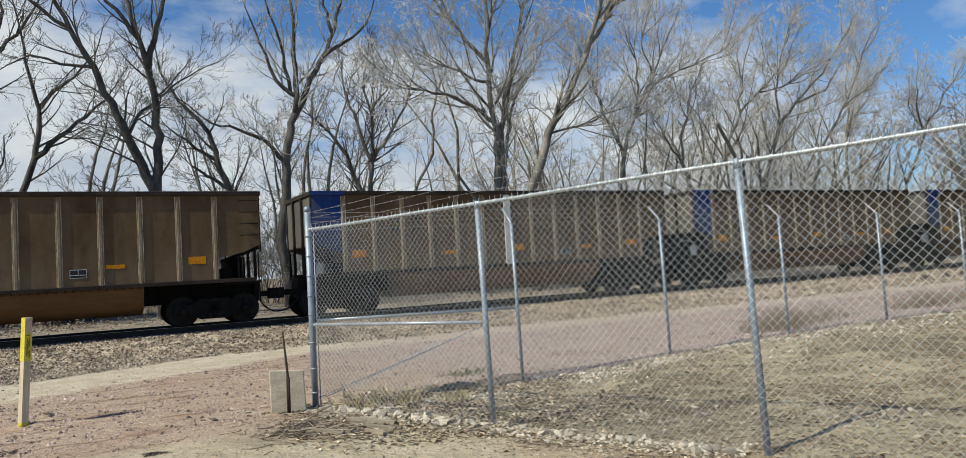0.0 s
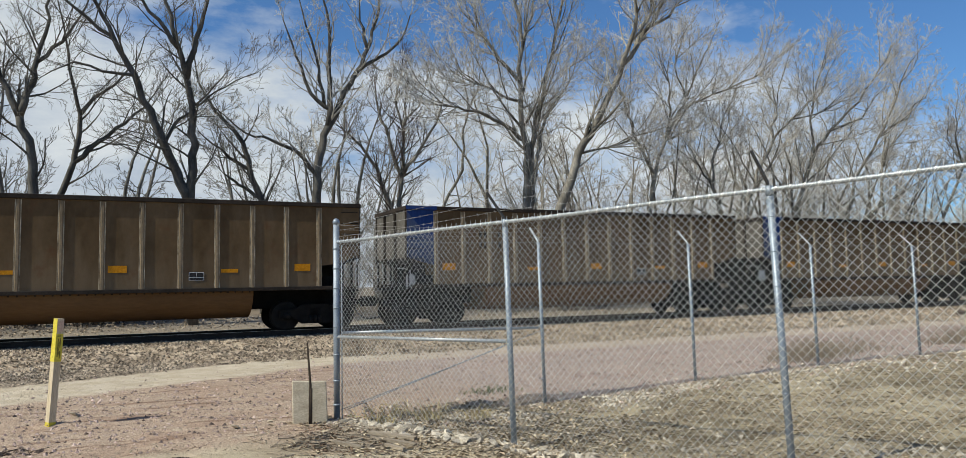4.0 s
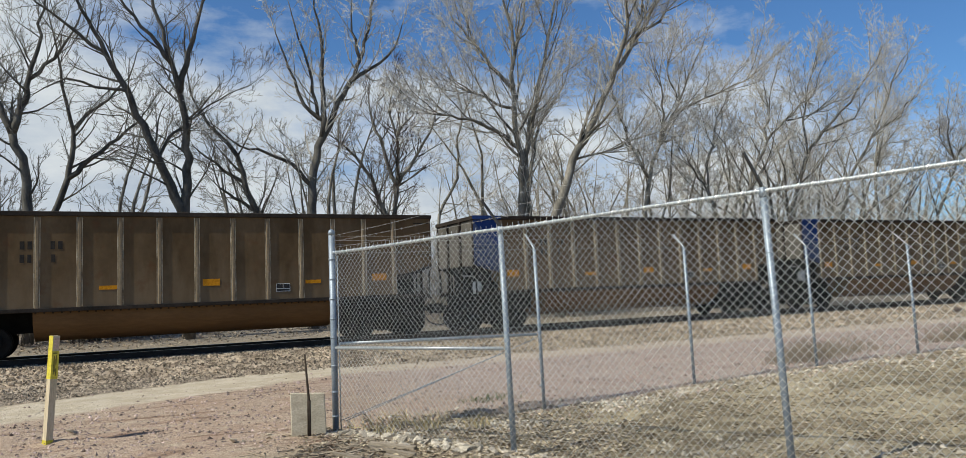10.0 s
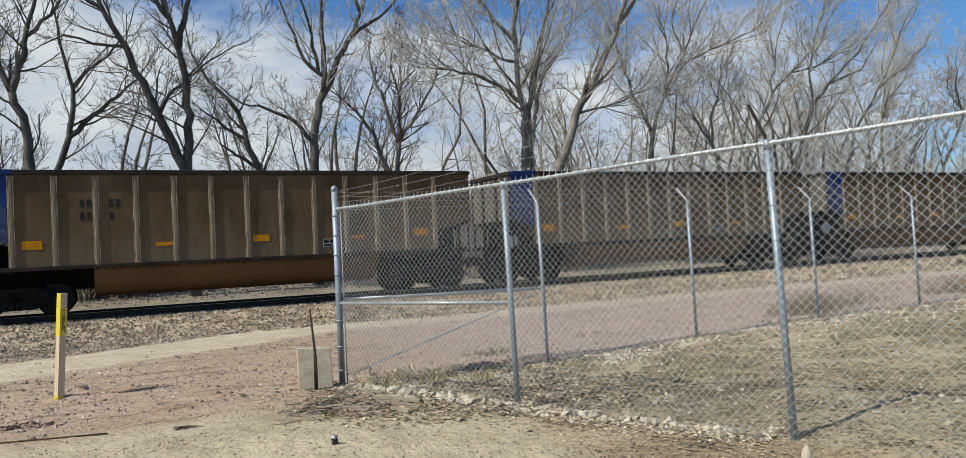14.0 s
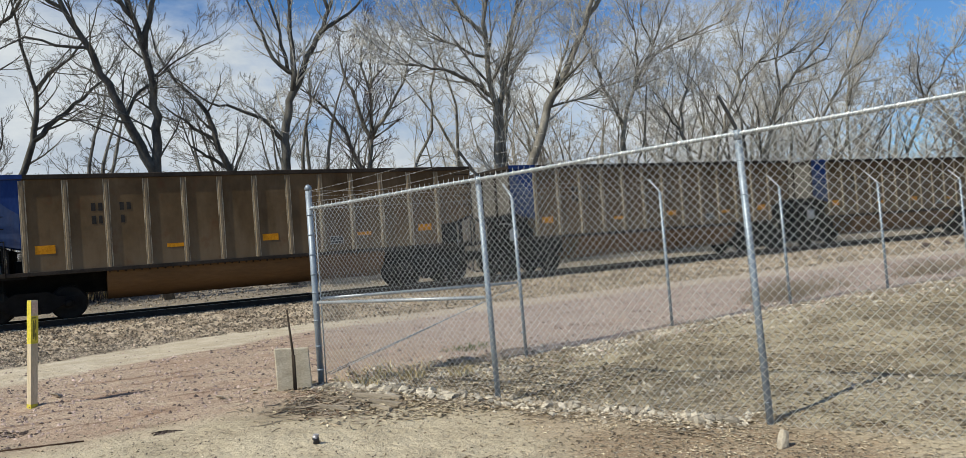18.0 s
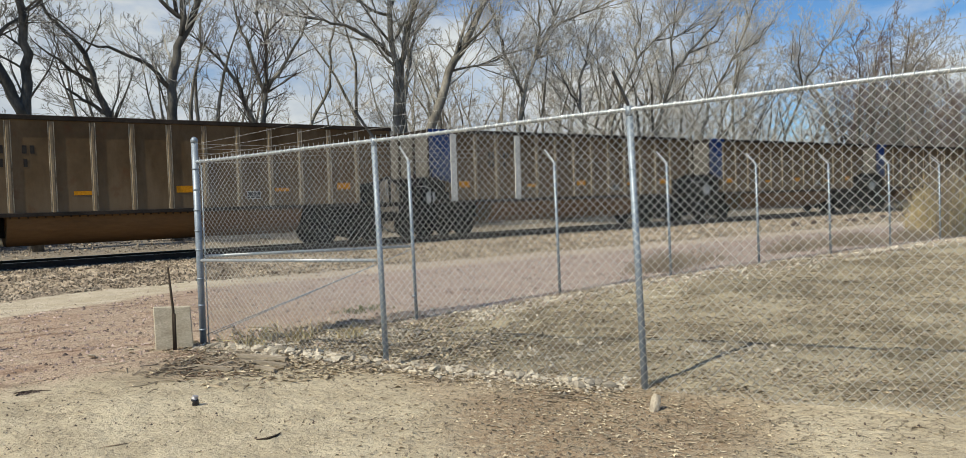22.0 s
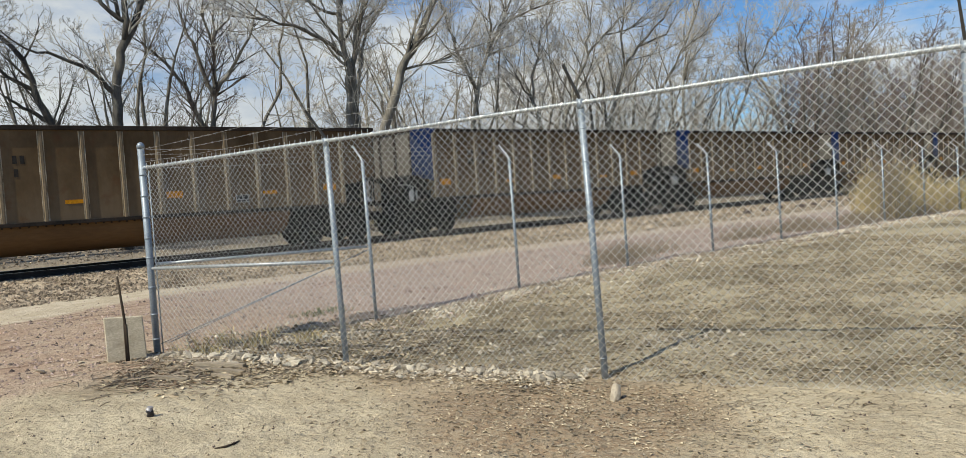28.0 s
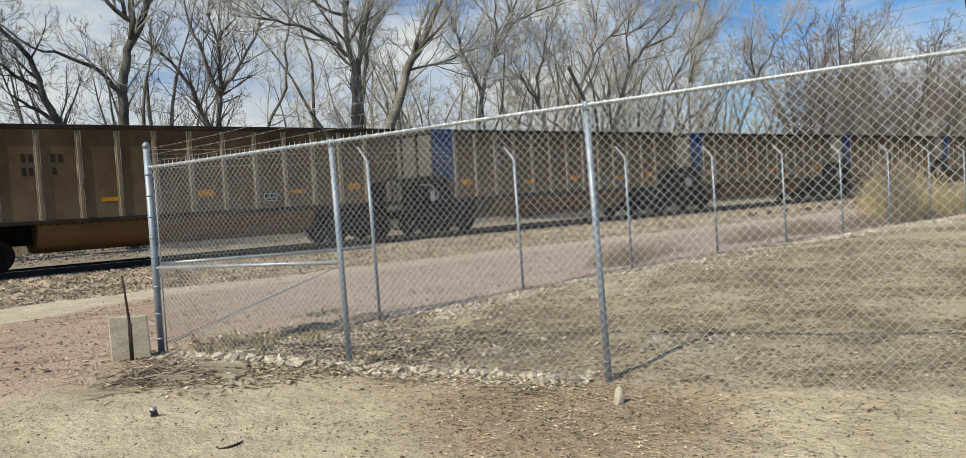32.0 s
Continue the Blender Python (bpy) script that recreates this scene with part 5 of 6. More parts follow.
def coal_car():
    """Built with its leading corner at 0, running along x, on rails at z 0."""
    car = thing("coal_gondola", label="dusty brown ribbed coal gondola with a blue end", category="freight car", group="coal train")
    w = 1.58
    for s in (-1, 1):
        bm = bmesh.new()
        prism(bm, [(RIBS[0], 1.42), (RIBS[-1], 1.42), (RIBS[-1], 2.06), (13.7, 2.12), (14.1, 2.22), (CAR_LENGTH, 2.42), (CAR_LENGTH, TOP - 0.1), (RIBS[0], TOP - 0.1)], 1, s * (w - 0.02), s * w)
        part("side_sheet", bm, M_CAR, car)
        bm = bmesh.new()
        prism(bm, [(0.02, 2.34), (0.45, 2.20), (RIBS[0], 2.06), (RIBS[0], TOP - 0.1), (0.02, TOP - 0.1)], 1, s * (w - 0.02), s * (w + 0.004))
        part("blue_panel", bm, M_BLUE, car, "faded blue painted end panel")
        # sunlit lower part of the blue end, painted paler below a diagonal, with dust
        bm = bmesh.new()
        prism(bm, [(0.024, 2.345), (0.45, 2.205), (RIBS[0] - 0.1, 2.075), (RIBS[0] - 0.1, 3.0), (0.7, 3.18), (0.35, 3.5), (0.024, 3.86)], 1, s * w, s * (w + 0.007))
        part("dusty_blue_panel", bm, M_BLUEDUSTLIT, car, "dusty blue lower panel, paler below a sunlit diagonal")
        part("top_chord", boxed((0.0, CAR_LENGTH, min(s * (w - 0.06), s * (w + 0.06)), max(s * (w - 0.06), s * (w + 0.06)), TOP - 0.13, TOP)), M_CHORD, car, bevel=0.015)
        part("side_sill", boxed((0.15, CAR_LENGTH - 0.15, min(s * (w - 0.1), s * (w + 0.05)), max(s * (w - 0.1), s * (w + 0.05)), 1.32, 1.43)), M_CHORD, car, bevel=0.01)
        part("corner_cap", boxed((-0.03, 1.08, min(s * (w - 0.04), s * (w + 0.064)), max(s * (w - 0.04), s * (w + 0.064)), TOP - 0.12, TOP + 0.006)), M_BLUE, car, "blue cap over the end")
    # ribs with flanges, one mesh for each side
    for s in (-1, 1):
        rib_mesh = None
        for i, x in enumerate(RIBS):
            if rib_mesh is None:
                bm = bmesh.new()
                y0, y1 = s * w, s * (w + 0.042)
                vs = []
                for z, k in ((1.36, 1.0), (TOP - 0.16, 1.0)):
                    ym = y0 + (y1 - y0) * k
                    vs.append([bm.verts.new(p) for p in ((-0.052, y0, z), (-0.052, y0 + s * 0.006, z), (-0.046, y0 + s * 0.008, z), (-0.03, ym, z), (0.03, ym, z), (0.046, y0 + s * 0.008, z), (0.052, y0 + s * 0.006, z), (0.052, y0, z))])
                for a, b in zip(vs, vs[1:]):
                    for j in range(7):
                        bm.faces.new((a[j], a[j + 1], b[j + 1], b[j]))
                bm.faces.new(vs[-1])
                bm.faces.new(vs[0][::-1])
                bmesh.ops.recalc_face_normals(bm, faces=bm.faces[:])
                rib = part("side_rib", bm, M_RIB, car)
                rib_mesh = rib.data
            else:
                rib = mesh_part("side_rib", rib_mesh, None, car)
            rib.location = (x, 0, 0)
        # riveted flanges beside the ribs
        bm = bmesh.new()
        for x in RIBS:
            for e in (-0.067, 0.067):
                box(bm, x + e - 0.013, x + e + 0.013, min(s * w, s * (w + 0.009)), max(s * w, s * (w + 0.009)), 1.44, TOP - 0.16)
                for j in range(8):
                    z = 1.55 + j * 0.3
                    box(bm, x + e - 0.011, x + e + 0.011, min(s * w, s * (w + 0.02)), max(s * w, s * (w + 0.02)), z, z + 0.024)
        tagged(part("rivet_strip", bm, M_RIVET, car, "worn riveted flanges beside the ribs"), kind="stuff")
    # ends: sheet with posts, sloping floor under it
    for x, s, mat in ((0.0, -1, M_ENDGREY), (CAR_LENGTH, 1, M_CAR)):
        part("end_sheet", boxed((min(x, x - s * 0.02), max(x, x - s * 0.02), -w + 0.02, w - 0.02, 2.30, TOP - 0.1)), mat, car)
        for y in (-0.55, 0.55):
            part("end_post", boxed((min(x, x + s * 0.08), max(x, x + s * 0.08), y - 0.05, y + 0.05, 1.36, TOP - 0.1)), M_CHORD, car, bevel=0.01)
        for y in (-w + 0.04, w - 0.04):
            part("corner_post", boxed((min(x, x + s * 0.03), max(x, x + s * 0.03), y - 0.04, y + 0.04, 2.2, TOP - 0.1)), M_CHORD, car)
        part("end_chord", boxed((min(x - 0.06, x + 0.06), max(x - 0.06, x + 0.06), -w - 0.05, w + 0.05, TOP - 0.14, TOP - 0.004)), M_CHORD, car, bevel=0.012)
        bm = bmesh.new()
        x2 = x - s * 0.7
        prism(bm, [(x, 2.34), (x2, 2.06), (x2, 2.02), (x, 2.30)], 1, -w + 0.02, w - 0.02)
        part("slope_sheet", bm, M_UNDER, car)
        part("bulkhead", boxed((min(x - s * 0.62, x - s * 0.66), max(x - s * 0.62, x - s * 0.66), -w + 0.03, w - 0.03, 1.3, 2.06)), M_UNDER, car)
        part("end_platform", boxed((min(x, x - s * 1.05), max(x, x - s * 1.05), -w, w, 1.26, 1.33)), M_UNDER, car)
        for y in (-w + 0.03, w - 0.03):
            for dx in (0.06, 0.52):
                bar("platform_post", [(x - s * dx, y, 1.3), (x - s * dx, y, 2.2)], 0.022, M_UNDER, car, 6)
        for y in (-0.35, 0.35):
            part("platform_brace", boxed((min(x - s * 0.25, x - s * 0.4), max(x - s * 0.25, x - s * 0.4), y - 0.06, y + 0.06, 1.3, 2.1)), M_UNDER, car)
        part("brake_valve", boxed((min(x - s * 0.75, x - s * 1.1), max(x - s * 0.75, x - s * 1.1), -1.2, -0.4, 1.33, 1.75)), M_UNDER, car, bevel=0.04)
        if s < 0:
            t = Tubes()
            t.add([(0.30, -1.12, 1.34), (0.30, -1.12, 1.38), (0.30, -1.12, 1.72), (0.30, -1.12, 1.78)], [0.13, 0.16, 0.16, 0.10], 12)
            mesh_part("air_reservoir", t.mesh("air_reservoir"), M_TANK, car, "pale grey air reservoir on the end platform", True)
            bar("reservoir_pipe", [(0.30, -1.12, 1.76), (0.30, -1.1, 1.9), (0.16, -0.9, 1.98), (0.1, -0.4, 2.0)], 0.022, M_TANK, car, 6)
            for y in (-w - 0.05, w + 0.05):
                for dx in (0.05, 0.58):
                    bar("ladder_stile", [(dx, y, 1.3), (dx, y, 2.66 if dx < 0.1 else 2.3)], 0.014, M_UNDER, car, 6)
                bar("platform_rail", [(0.05, y, 2.28), (0.58, y, 2.28)], 0.013, M_UNDER, car, 6)
        # step and grab irons
        for y in (-w - 0.05, w + 0.05):
            bar("step", [(x - s * 0.08, y, 1.34), (x - s * 0.08, y, 0.72), (x - s * 0.5, y, 0.72), (x - s * 0.5, y, 1.34)], 0.014, M_UNDER, car, 6)
            for z in ((2.62, 2.95) if s < 0 else (2.72, 3.07, 3.42, 3.77)):
                bar("grab_iron", [(x - s * 0.05, y * 0.985, z), (x - s * 0.05, y, z), (x - s * 0.58, y, z), (x - s * 0.58, y * 0.985, z)], 0.013, M_UNDER, car, 6)
        # coupler, shank and hose
        reach = 0.86 if s < 0 else CAR_PITCH - CAR_LENGTH - 0.86
        bm = boxed((min(x, x + s * (reach - 0.2)), max(x, x + s * (reach - 0.2)), -0.09, 0.09, 0.80, 0.98), (min(x + s * (reach - 0.24), x + s * reach), max(x + s * (reach - 0.24), x + s * reach), -0.19, 0.19, 0.72, 1.06))
        part("coupler", bm, M_UNDER, car, "black cast coupler", bevel=0.02)
        t = Tubes()
        t.add([(x + s * (0.15 + (reach - 0.15) * q), -0.35 + 0.1 * q, 0.86 - 0.56 * math.sin(q * math.pi / 2) ** 0.55) for q in np.linspace(0, 1, 10)], 0.024, 8)
        mesh_part("brake_hose", t.mesh("brake_hose"), M_HOSE, car, "drooping rubber brake hose", True)
        part("striker", boxed((min(x, x + s * 0.22), max(x, x + s * 0.22), -0.42, 0.42, 0.68, 1.28)), M_UNDER, car, bevel=0.03)
    # floor, hanging tub, centre sill, load
    bm = bmesh.new()
    arc = [(1.42 * math.cos(a), max(1.36 + 0.90 * math.sin(a), 0.50)) for a in np.linspace(math.pi, 2 * math.pi, 33)]
    prism(bm, arc, 0, 2.98, 11.28)
    part("tub", bm, M_TUB, car, "rust-brown rounded tub between the trucks")
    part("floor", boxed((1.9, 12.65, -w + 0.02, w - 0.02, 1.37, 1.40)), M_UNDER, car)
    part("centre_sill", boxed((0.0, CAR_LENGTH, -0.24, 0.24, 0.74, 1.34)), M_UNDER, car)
    bm = bmesh.new()
    r = random.Random(11)
    grid = [[bm.verts.new((0.6 + i * (CAR_LENGTH - 1.2) / 24, -1.5 + j * 0.5, 3.55 + 0.25 * math.cos((j - 3) * 0.5) * math.sin(math.pi * i / 24) + r.uniform(-0.05, 0.05))) for j in range(7)] for i in range(25)]
    for a, b in zip(grid, grid[1:]):
        for j in range(6):
            bm.faces.new((a[j], b[j], b[j + 1], a[j + 1]))
    part("coal_load", bm, M_PLACARD, car, "heaped black coal")
    for x in (1.1, 13.25):
        truck(car, x)
    # reflectors, placard, faded marks on the near side
    y = -w - 0.004
    for x0, x1, z0, z1 in ((1.28, 1.76, 1.90, 2.13), (4.58, 5.06, 1.88, 1.99), (7.3, 7.78, 1.90, 2.10), (10.32, 10.80, 1.88, 1.99), (12.48, 12.97, 1.91, 2.13)):
        part("reflector", boxed((x0, x1, y - 0.004, y, z0, z1)), M_ORANGE, car, "orange reflective strip")
    pl = part("placard", boxed((9.42, 9.84, y - 0.005, y, 1.66, 1.90)), M_WHITE, car, "black placard with white border")
    for x0, x1, z0, z1 in ((9.435, 9.62, 1.755, 1.885), (9.635, 9.825, 1.755, 1.885), (9.435, 9.825, 1.675, 1.735)):
        part("placard_field", boxed((x0, x1, y - 0.008, y - 0.004, z0, z1)), M_PLACARD, pl)
    for x0, wd, z0 in ((2.68, 0.15, 3.02), (2.86, 0.15, 3.02), (3.40, 0.15, 3.02), (3.58, 0.15, 3.02), (2.68, 0.15, 2.66), (2.86, 0.13, 2.66), (3.42, 0.13, 2.66)):
        part("stencil_mark", boxed((x0, x0 + wd * 0.72, y - 0.003, y, z0, z0 + 0.22)), M_LETTER, car, "faded black stencil mark")
    # bolt row along the tub's lip
    t = Tubes()
    for i in range(40):
        x = 3.05 + i * 0.208
        t.add([(x, -1.43, 1.30), (x, -1.455, 1.30)], 0.028, 6)
    tagged(mesh_part("tub_bolts", t.mesh("tub_bolts"), M_CHORD, car, "row of bolts"), kind="stuff")
    # the body sits low on its springs
    for child in car.children:
        if not child.name.startswith("truck"):
            child.location.z -= 0.06
    return car


def train_x(k, t):
    """Where the leading corner of car k is, in metres along the track."""
    return 6.51015 + CAR_PITCH * k - 7.46472 * t - 0.0156993 * t * t + 0.000188339 * t ** 3


CARS = {}
first_car = coal_car()
for k in range(-1, 21):
    CARS[k] = first_car if k == -1 else copy_thing(first_car, pose(0, 0, 0))
    CARS[k].matrix_world = pose(train_x(k, 0), RAIL_Y, RAIL_Z)
# two cars carry wide repainted ribs
for k, numbers, label in ((11, (0, 3), "dusty brown coal gondola with a blue end and two pale ribs"), (0, (6,), "dusty brown coal gondola with one pale repainted rib")):
    for number in numbers:
        bm = boxed((-0.125, 0.125, -1.634, -1.582, 1.40, TOP - 0.16))
        for e in (-0.11, 0.11):
            for j in range(12):
                box(bm, e - 0.012, e + 0.012, -1.642, -1.634, 1.5 + j * 0.2, 1.524 + j * 0.2)
        plate = part("rib_plate", bm, M_RIBPALE, CARS[k], "pale repainted rib plate with rivets")
        plate.location = (RIBS[number], 0, -0.06)
    tagged(CARS[k], label)


def motions():
    for k, car in CARS.items():
        walk(car, [(t, pose(train_x(k, t), RAIL_Y, RAIL_Z)) for t in range(0, 33)])
    # the wheels roll with the train
    lead = WHEELSETS[0]
    step = 1 / 15
    walk(lead, [(i * step, pose(0, 0, 0, 0, math.degrees((train_x(0, i * step) - train_x(0, 0)) / 0.457), 0)) for i in range(481)])
    act, slot = lead.animation_data.action, lead.animation_data.action_slot
    for car in CARS.values():
        for tr in car.children:
            for ws in tr.children:
                if ws.name.startswith("wheelset") and ws is not lead:
                    ws.rotation_mode = "QUATERNION"
                    ad = ws.animation_data_create()
                    ad.action = act
                    ad.action_slot = slot


# ---- small things ----
post = thing("marker_post", (-0.70, 11.5, level(0, 11.5)), 32, label="square timber marker post with a yellow painted top", category="post")
post.matrix_world = pose(-0.70, 11.5, level(0, 11.5), 0, 3.2, 0) @ pose(0, 0, 0, 0, 0, 32)
part("timber", boxed((-0.044, 0.044, -0.044, 0.044, -0.3, 1.42)), M_WOOD, post)
part("yellow_top", boxed((-0.047, 0.047, -0.047, 0.047, 0.86, 1.22), (-0.047, -0.0442, -0.047, 0.047, 1.22, 1.42)), M_YELLOW, post, "yellow painted band")
part("yellow_foot", boxed((-0.047, 0.047, -0.047, 0.047, -0.1, 0.08)), M_YELLOW, post, "yellow paint at the foot")
part("pink_tag", boxed((-0.034, 0.038, -0.049, -0.0445, 1.25, 1.39)), M_PINKTAG, post, "faded pink tag")
for x0, x1, z0, z1 in ((-0.02, -0.008, 0.92, 1.16), (-0.004, 0.004, 0.95, 1.12), (0.010, 0.022, 0.90, 1.0), (0.008, 0.018, 1.04, 1.17), (-0.03, 0.02, 1.185, 1.2)):
    part("stencil_mark", boxed((x0, x1, -0.0495, -0.0472, z0, z1)), M_SCRAWL, post)
bm = boxed((-0.226, 0.226, -0.035, 0.035, -0.2, 0.53))
for v in bm.verts:
    if v.co.z > 0:
        # broken upper corners
        v.co.z += 0.028 if v.co.x < 0 else -0.012
        v.co.x *= 0.97
block = part("concrete_block", bm, M_CONC, None, bevel=0.012)
block.matrix_world = pose(2.35, 10.02, level(2.3, 10.0), -4, -1.5, -12.5)
tagged(block, "weathered concrete slab standing by the fence corner", "concrete slab")
stake = bar("rusty_stake", [(0, 0, -0.2), (0.0, 0, 0.5), (-0.05, 0, 1.05)], [0.017, 0.017, 0.012], M_STAKE, None, 6)
stake.matrix_world = pose(2.31, 9.88, level(2.3, 9.88), 0, 1, 0)
bar("stake_sleeve", [(0.012, 0, -0.2), (0.004, 0, 0.46)], 0.024, M_STAKE, stake, 4)
tagged(stake, "rusty steel stake leaning against the slab", "stake")


# stones along the foot of the near fence
def stone_mesh(seed):
    r = random.Random(seed)
    bm = bmesh.new()
    bmesh.ops.create_icosphere(bm, subdivisions=1, radius=1)
    for v in bm.verts:
        v.co *= r.uniform(0.55, 1.3)
    # broken faces
    for _ in range(5):
        d = Vector((r.gauss(0, 1), r.gauss(0, 1), r.gauss(0, 1))).normalized()
        cut = r.uniform(0.45, 0.7)
        for v in bm.verts:
            over = v.co.dot(d) - cut
            if over > 0:
                v.co -= d * over
    for v in bm.verts:
        v.co.z *= 0.75
    me = bpy.data.meshes.new("stone")
    bm.to_mesh(me)
    bm.free()
    me.materials.append(M_ROCK)
    return me


STONES = [stone_mesh(i) for i in range(9)]
rng = random.Random(14)
edging = thing("stone_edging", label="row of pale broken limestone along the fence foot", category="stones")


def put_stone(parent, x, y, size, sink=0.25):
    ob = mesh_part("stone", rng.choice(STONES), None, parent)
    ob.matrix_world = pose(x, y, uneven(x, y) + size * (0.5 - sink), rng.uniform(-30, 30), rng.uniform(-30, 30), rng.uniform(0, 360))
    ob.scale = (size, size * rng.uniform(0.6, 1), size * rng.uniform(0.6, 1))


side = Vector((NEAR_WAY.y, -NEAR_WAY.x))
for i in range(300):
    u = rng.uniform(0.3, 5.75) if i % 5 else rng.gauss(1.25, 0.3)
    off = rng.gauss(0.14, 0.09) if i % 5 else rng.gauss(0.0, 0.12)
    p = CORNER + NEAR_WAY * u + side * off
    put_stone(edging, p.x, p.y, rng.choice((rng.uniform(0.022, 0.04), rng.uniform(0.045, 0.075))) * (1.2 if u < 2.3 else 1.1))
rubble = thing("rubble_patch", label="scattered pale rubble stones in the yard", category="stones")
for cx, cy, count in ((6.79, 4.92, 70), (5.68, 6.45, 60)):
    for i in range(count):
        put_stone(rubble, rng.gauss(cx, 0.36), rng.gauss(cy, 0.28), rng.uniform(0.015, 0.05))
for name, x, y, size, label in (("rock", 4.635, 4.12, 0.105, "pale fist-sized rock on the dirt"), ("rock", 1.41, 10.0, 0.08, "pale pinkish stone on the gravel"), ("rock", -0.45, 12.3, 0.1, "flat pale stone on the gravel")):
    if y < 8:
        bm, r = bmesh.new(), random.Random(8)
        for i in range(26):
            a, z = i * 2.4, -0.03 + 0.168 * (i / 25)
            wide = 1.0 if z < 0.06 else 1.0 - 4.2 * (z - 0.06)
            bm.verts.new((0.058 * wide * math.cos(a) * r.uniform(0.75, 1.1) + max(0, z) * 0.12, 0.046 * wide * math.sin(a) * r.uniform(0.75, 1.1), z))
        hull = bmesh.ops.convex_hull(bm, input=bm.verts[:])
        bmesh.ops.delete(bm, geom=list({v for v in hull["geom_interior"] if isinstance(v, bmesh.types.BMVert)}), context="VERTS")
        ob = part(name, bm, M_PALEROCK)
        ob.matrix_world = pose(x, y, uneven(x, y), 4, 3, 22)
    else:
        ob = mesh_part(name, STONES[5], None, None, label)
        ob.matrix_world = pose(x, y, uneven(x, y) + size * 0.5, 10, 20, 60)
        ob.scale = (size, size * 0.8, size * 0.5)
    tagged(ob, label, "rock")

# smaller chips between the stones of the edging
spots = []
for _ in range(6500):
    p = CORNER + NEAR_WAY * rng.uniform(0.1, 5.85) + side * rng.gauss(0.13, 0.15)
    spots.append((p.x, p.y, uneven(p.x, p.y), 0.007 + 0.036 * rng.random() ** 2.0))
stones("stone_chips", spots, M_ROCK, "pale stone chips along the fence foot", "stone chips")

# loose gravel and small stones
rng = random.Random(15)
spots = []
for _ in range(7500):
    x, y = 3.0 + 30 * rng.random() ** 1.5, rng.choice((rng.gauss(9.65, 0.3), rng.gauss(9.5, 0.6)))
    if noise.noise((x * 0.9, y * 1.6, 3)) < rng.uniform(-0.25, 0.3):
        continue
    spots.append((x, y, uneven(x, y), rng.uniform(0.018, 0.055)))
for _ in range(160):
    x, y = rng.uniform(4.2, 9), rng.uniform(6.8, 9.7)
    spots.append((x, y, uneven(x, y), rng.uniform(0.012, 0.035)))
stones("pale_gravel", spots, M_ROCK, "pale crushed gravel along the far fence", "gravel")
spots = []
for _ in range(24000):
    x, y = -4 + 34 * rng.random() ** 1.3, rng.uniform(9.0, 20)
    if 14.7 < y - 0.5 * min(x, 4.6) and rng.random() < (0.93 if x < 5 else 0.7) or x < 2.4 and y < 9.6 and rng.random() < 0.6:
        continue
    spots.append((x, y, uneven(x, y), 0.010 + 0.034 * rng.random() ** 1.5))
stones("pink_gravel", spots, M_PINK, "loose pinkish gravel beyond the fence", "gravel")
spots = [(rng.uniform(-1.8, 9), rng.uniform(1.6, 9.3), 0, rng.uniform(0.005, 0.015)) for _ in range(1500)]
stones("pebbles", [(x, y, uneven(x, y), s) for x, y, _, s in spots], M_ROCK, "small pebbles on the packed dirt", "pebbles")

spots = []
for _ in range(26000):
    y = 1.4 + 8.3 * rng.random() ** 1.2
    x = rng.uniform(-0.25, 1.0) * (y + 1.7) if rng.random() < 0.8 else rng.uniform(-1.8, 11)
    if noise.noise((x * 1.3, y * 1.3, 7)) < rng.uniform(-0.5, 0.35):
        continue
    spots.append((x, y, uneven(x, y), 0.0035 + 0.018 * rng.random() ** 2.2))
stones("dirt_clods", spots, M_CLOD, "dry crumbs and clods of dirt", "clods")


def litter(name, count, place, mat, label, size=(0.02, 0.05)):
    """Small curled leaves, each two bent faces."""
    r = random.Random(len(name) * 7 + count)
    v, f = [], []
    for _ in range(count):
        x, y = place(r)
        z = uneven(x, y) + 0.004
        a, s = r.uniform(0, 6.28), r.uniform(*size)
        c, sn = math.cos(a) * s, math.sin(a) * s
        w = r.uniform(0.3, 0.6)
        b = len(v)
        lift = r.uniform(0.1, 0.7) * s
        v += [(x - c, y - sn, z), (x + sn * w, y - c * w, z + lift), (x + c, y + sn, z + 0.3 * lift), (x - sn * w, y + c * w, z + lift * 0.8)]
        f += [(b, b + 1, b + 2), (b, b + 2, b + 3)]
    me = bpy.data.meshes.new(name)
    me.from_pydata(v, [], f)
    return tagged(mesh_part(name, me, mat), label, "leaves", kind="stuff")


def sticks(name, count, place, mat, label, length=(0.04, 0.16), radius=0.004):
    r = random.Random(len(name) * 5 + count)
    t = Tubes()
    for _ in range(count):
        x, y = place(r)
        a, l = r.uniform(0, 6.28), r.uniform(*length)
        z = uneven(x, y) + radius
        dx, dy = math.cos(a) * l / 2, math.sin(a) * l / 2
        t.add([(x - dx, y - dy, z), (x + r.uniform(-0.1, 0.1) * l, y + r.uniform(-0.1, 0.1) * l, z + r.uniform(0, 0.08) * l), (x + dx, y + dy, z + r.uniform(0, 0.1) * l)], radius * r.uniform(0.5, 1.2), 3, False)
    return tagged(mesh_part(name, t.mesh(name), mat), label, "twigs", kind="stuff")


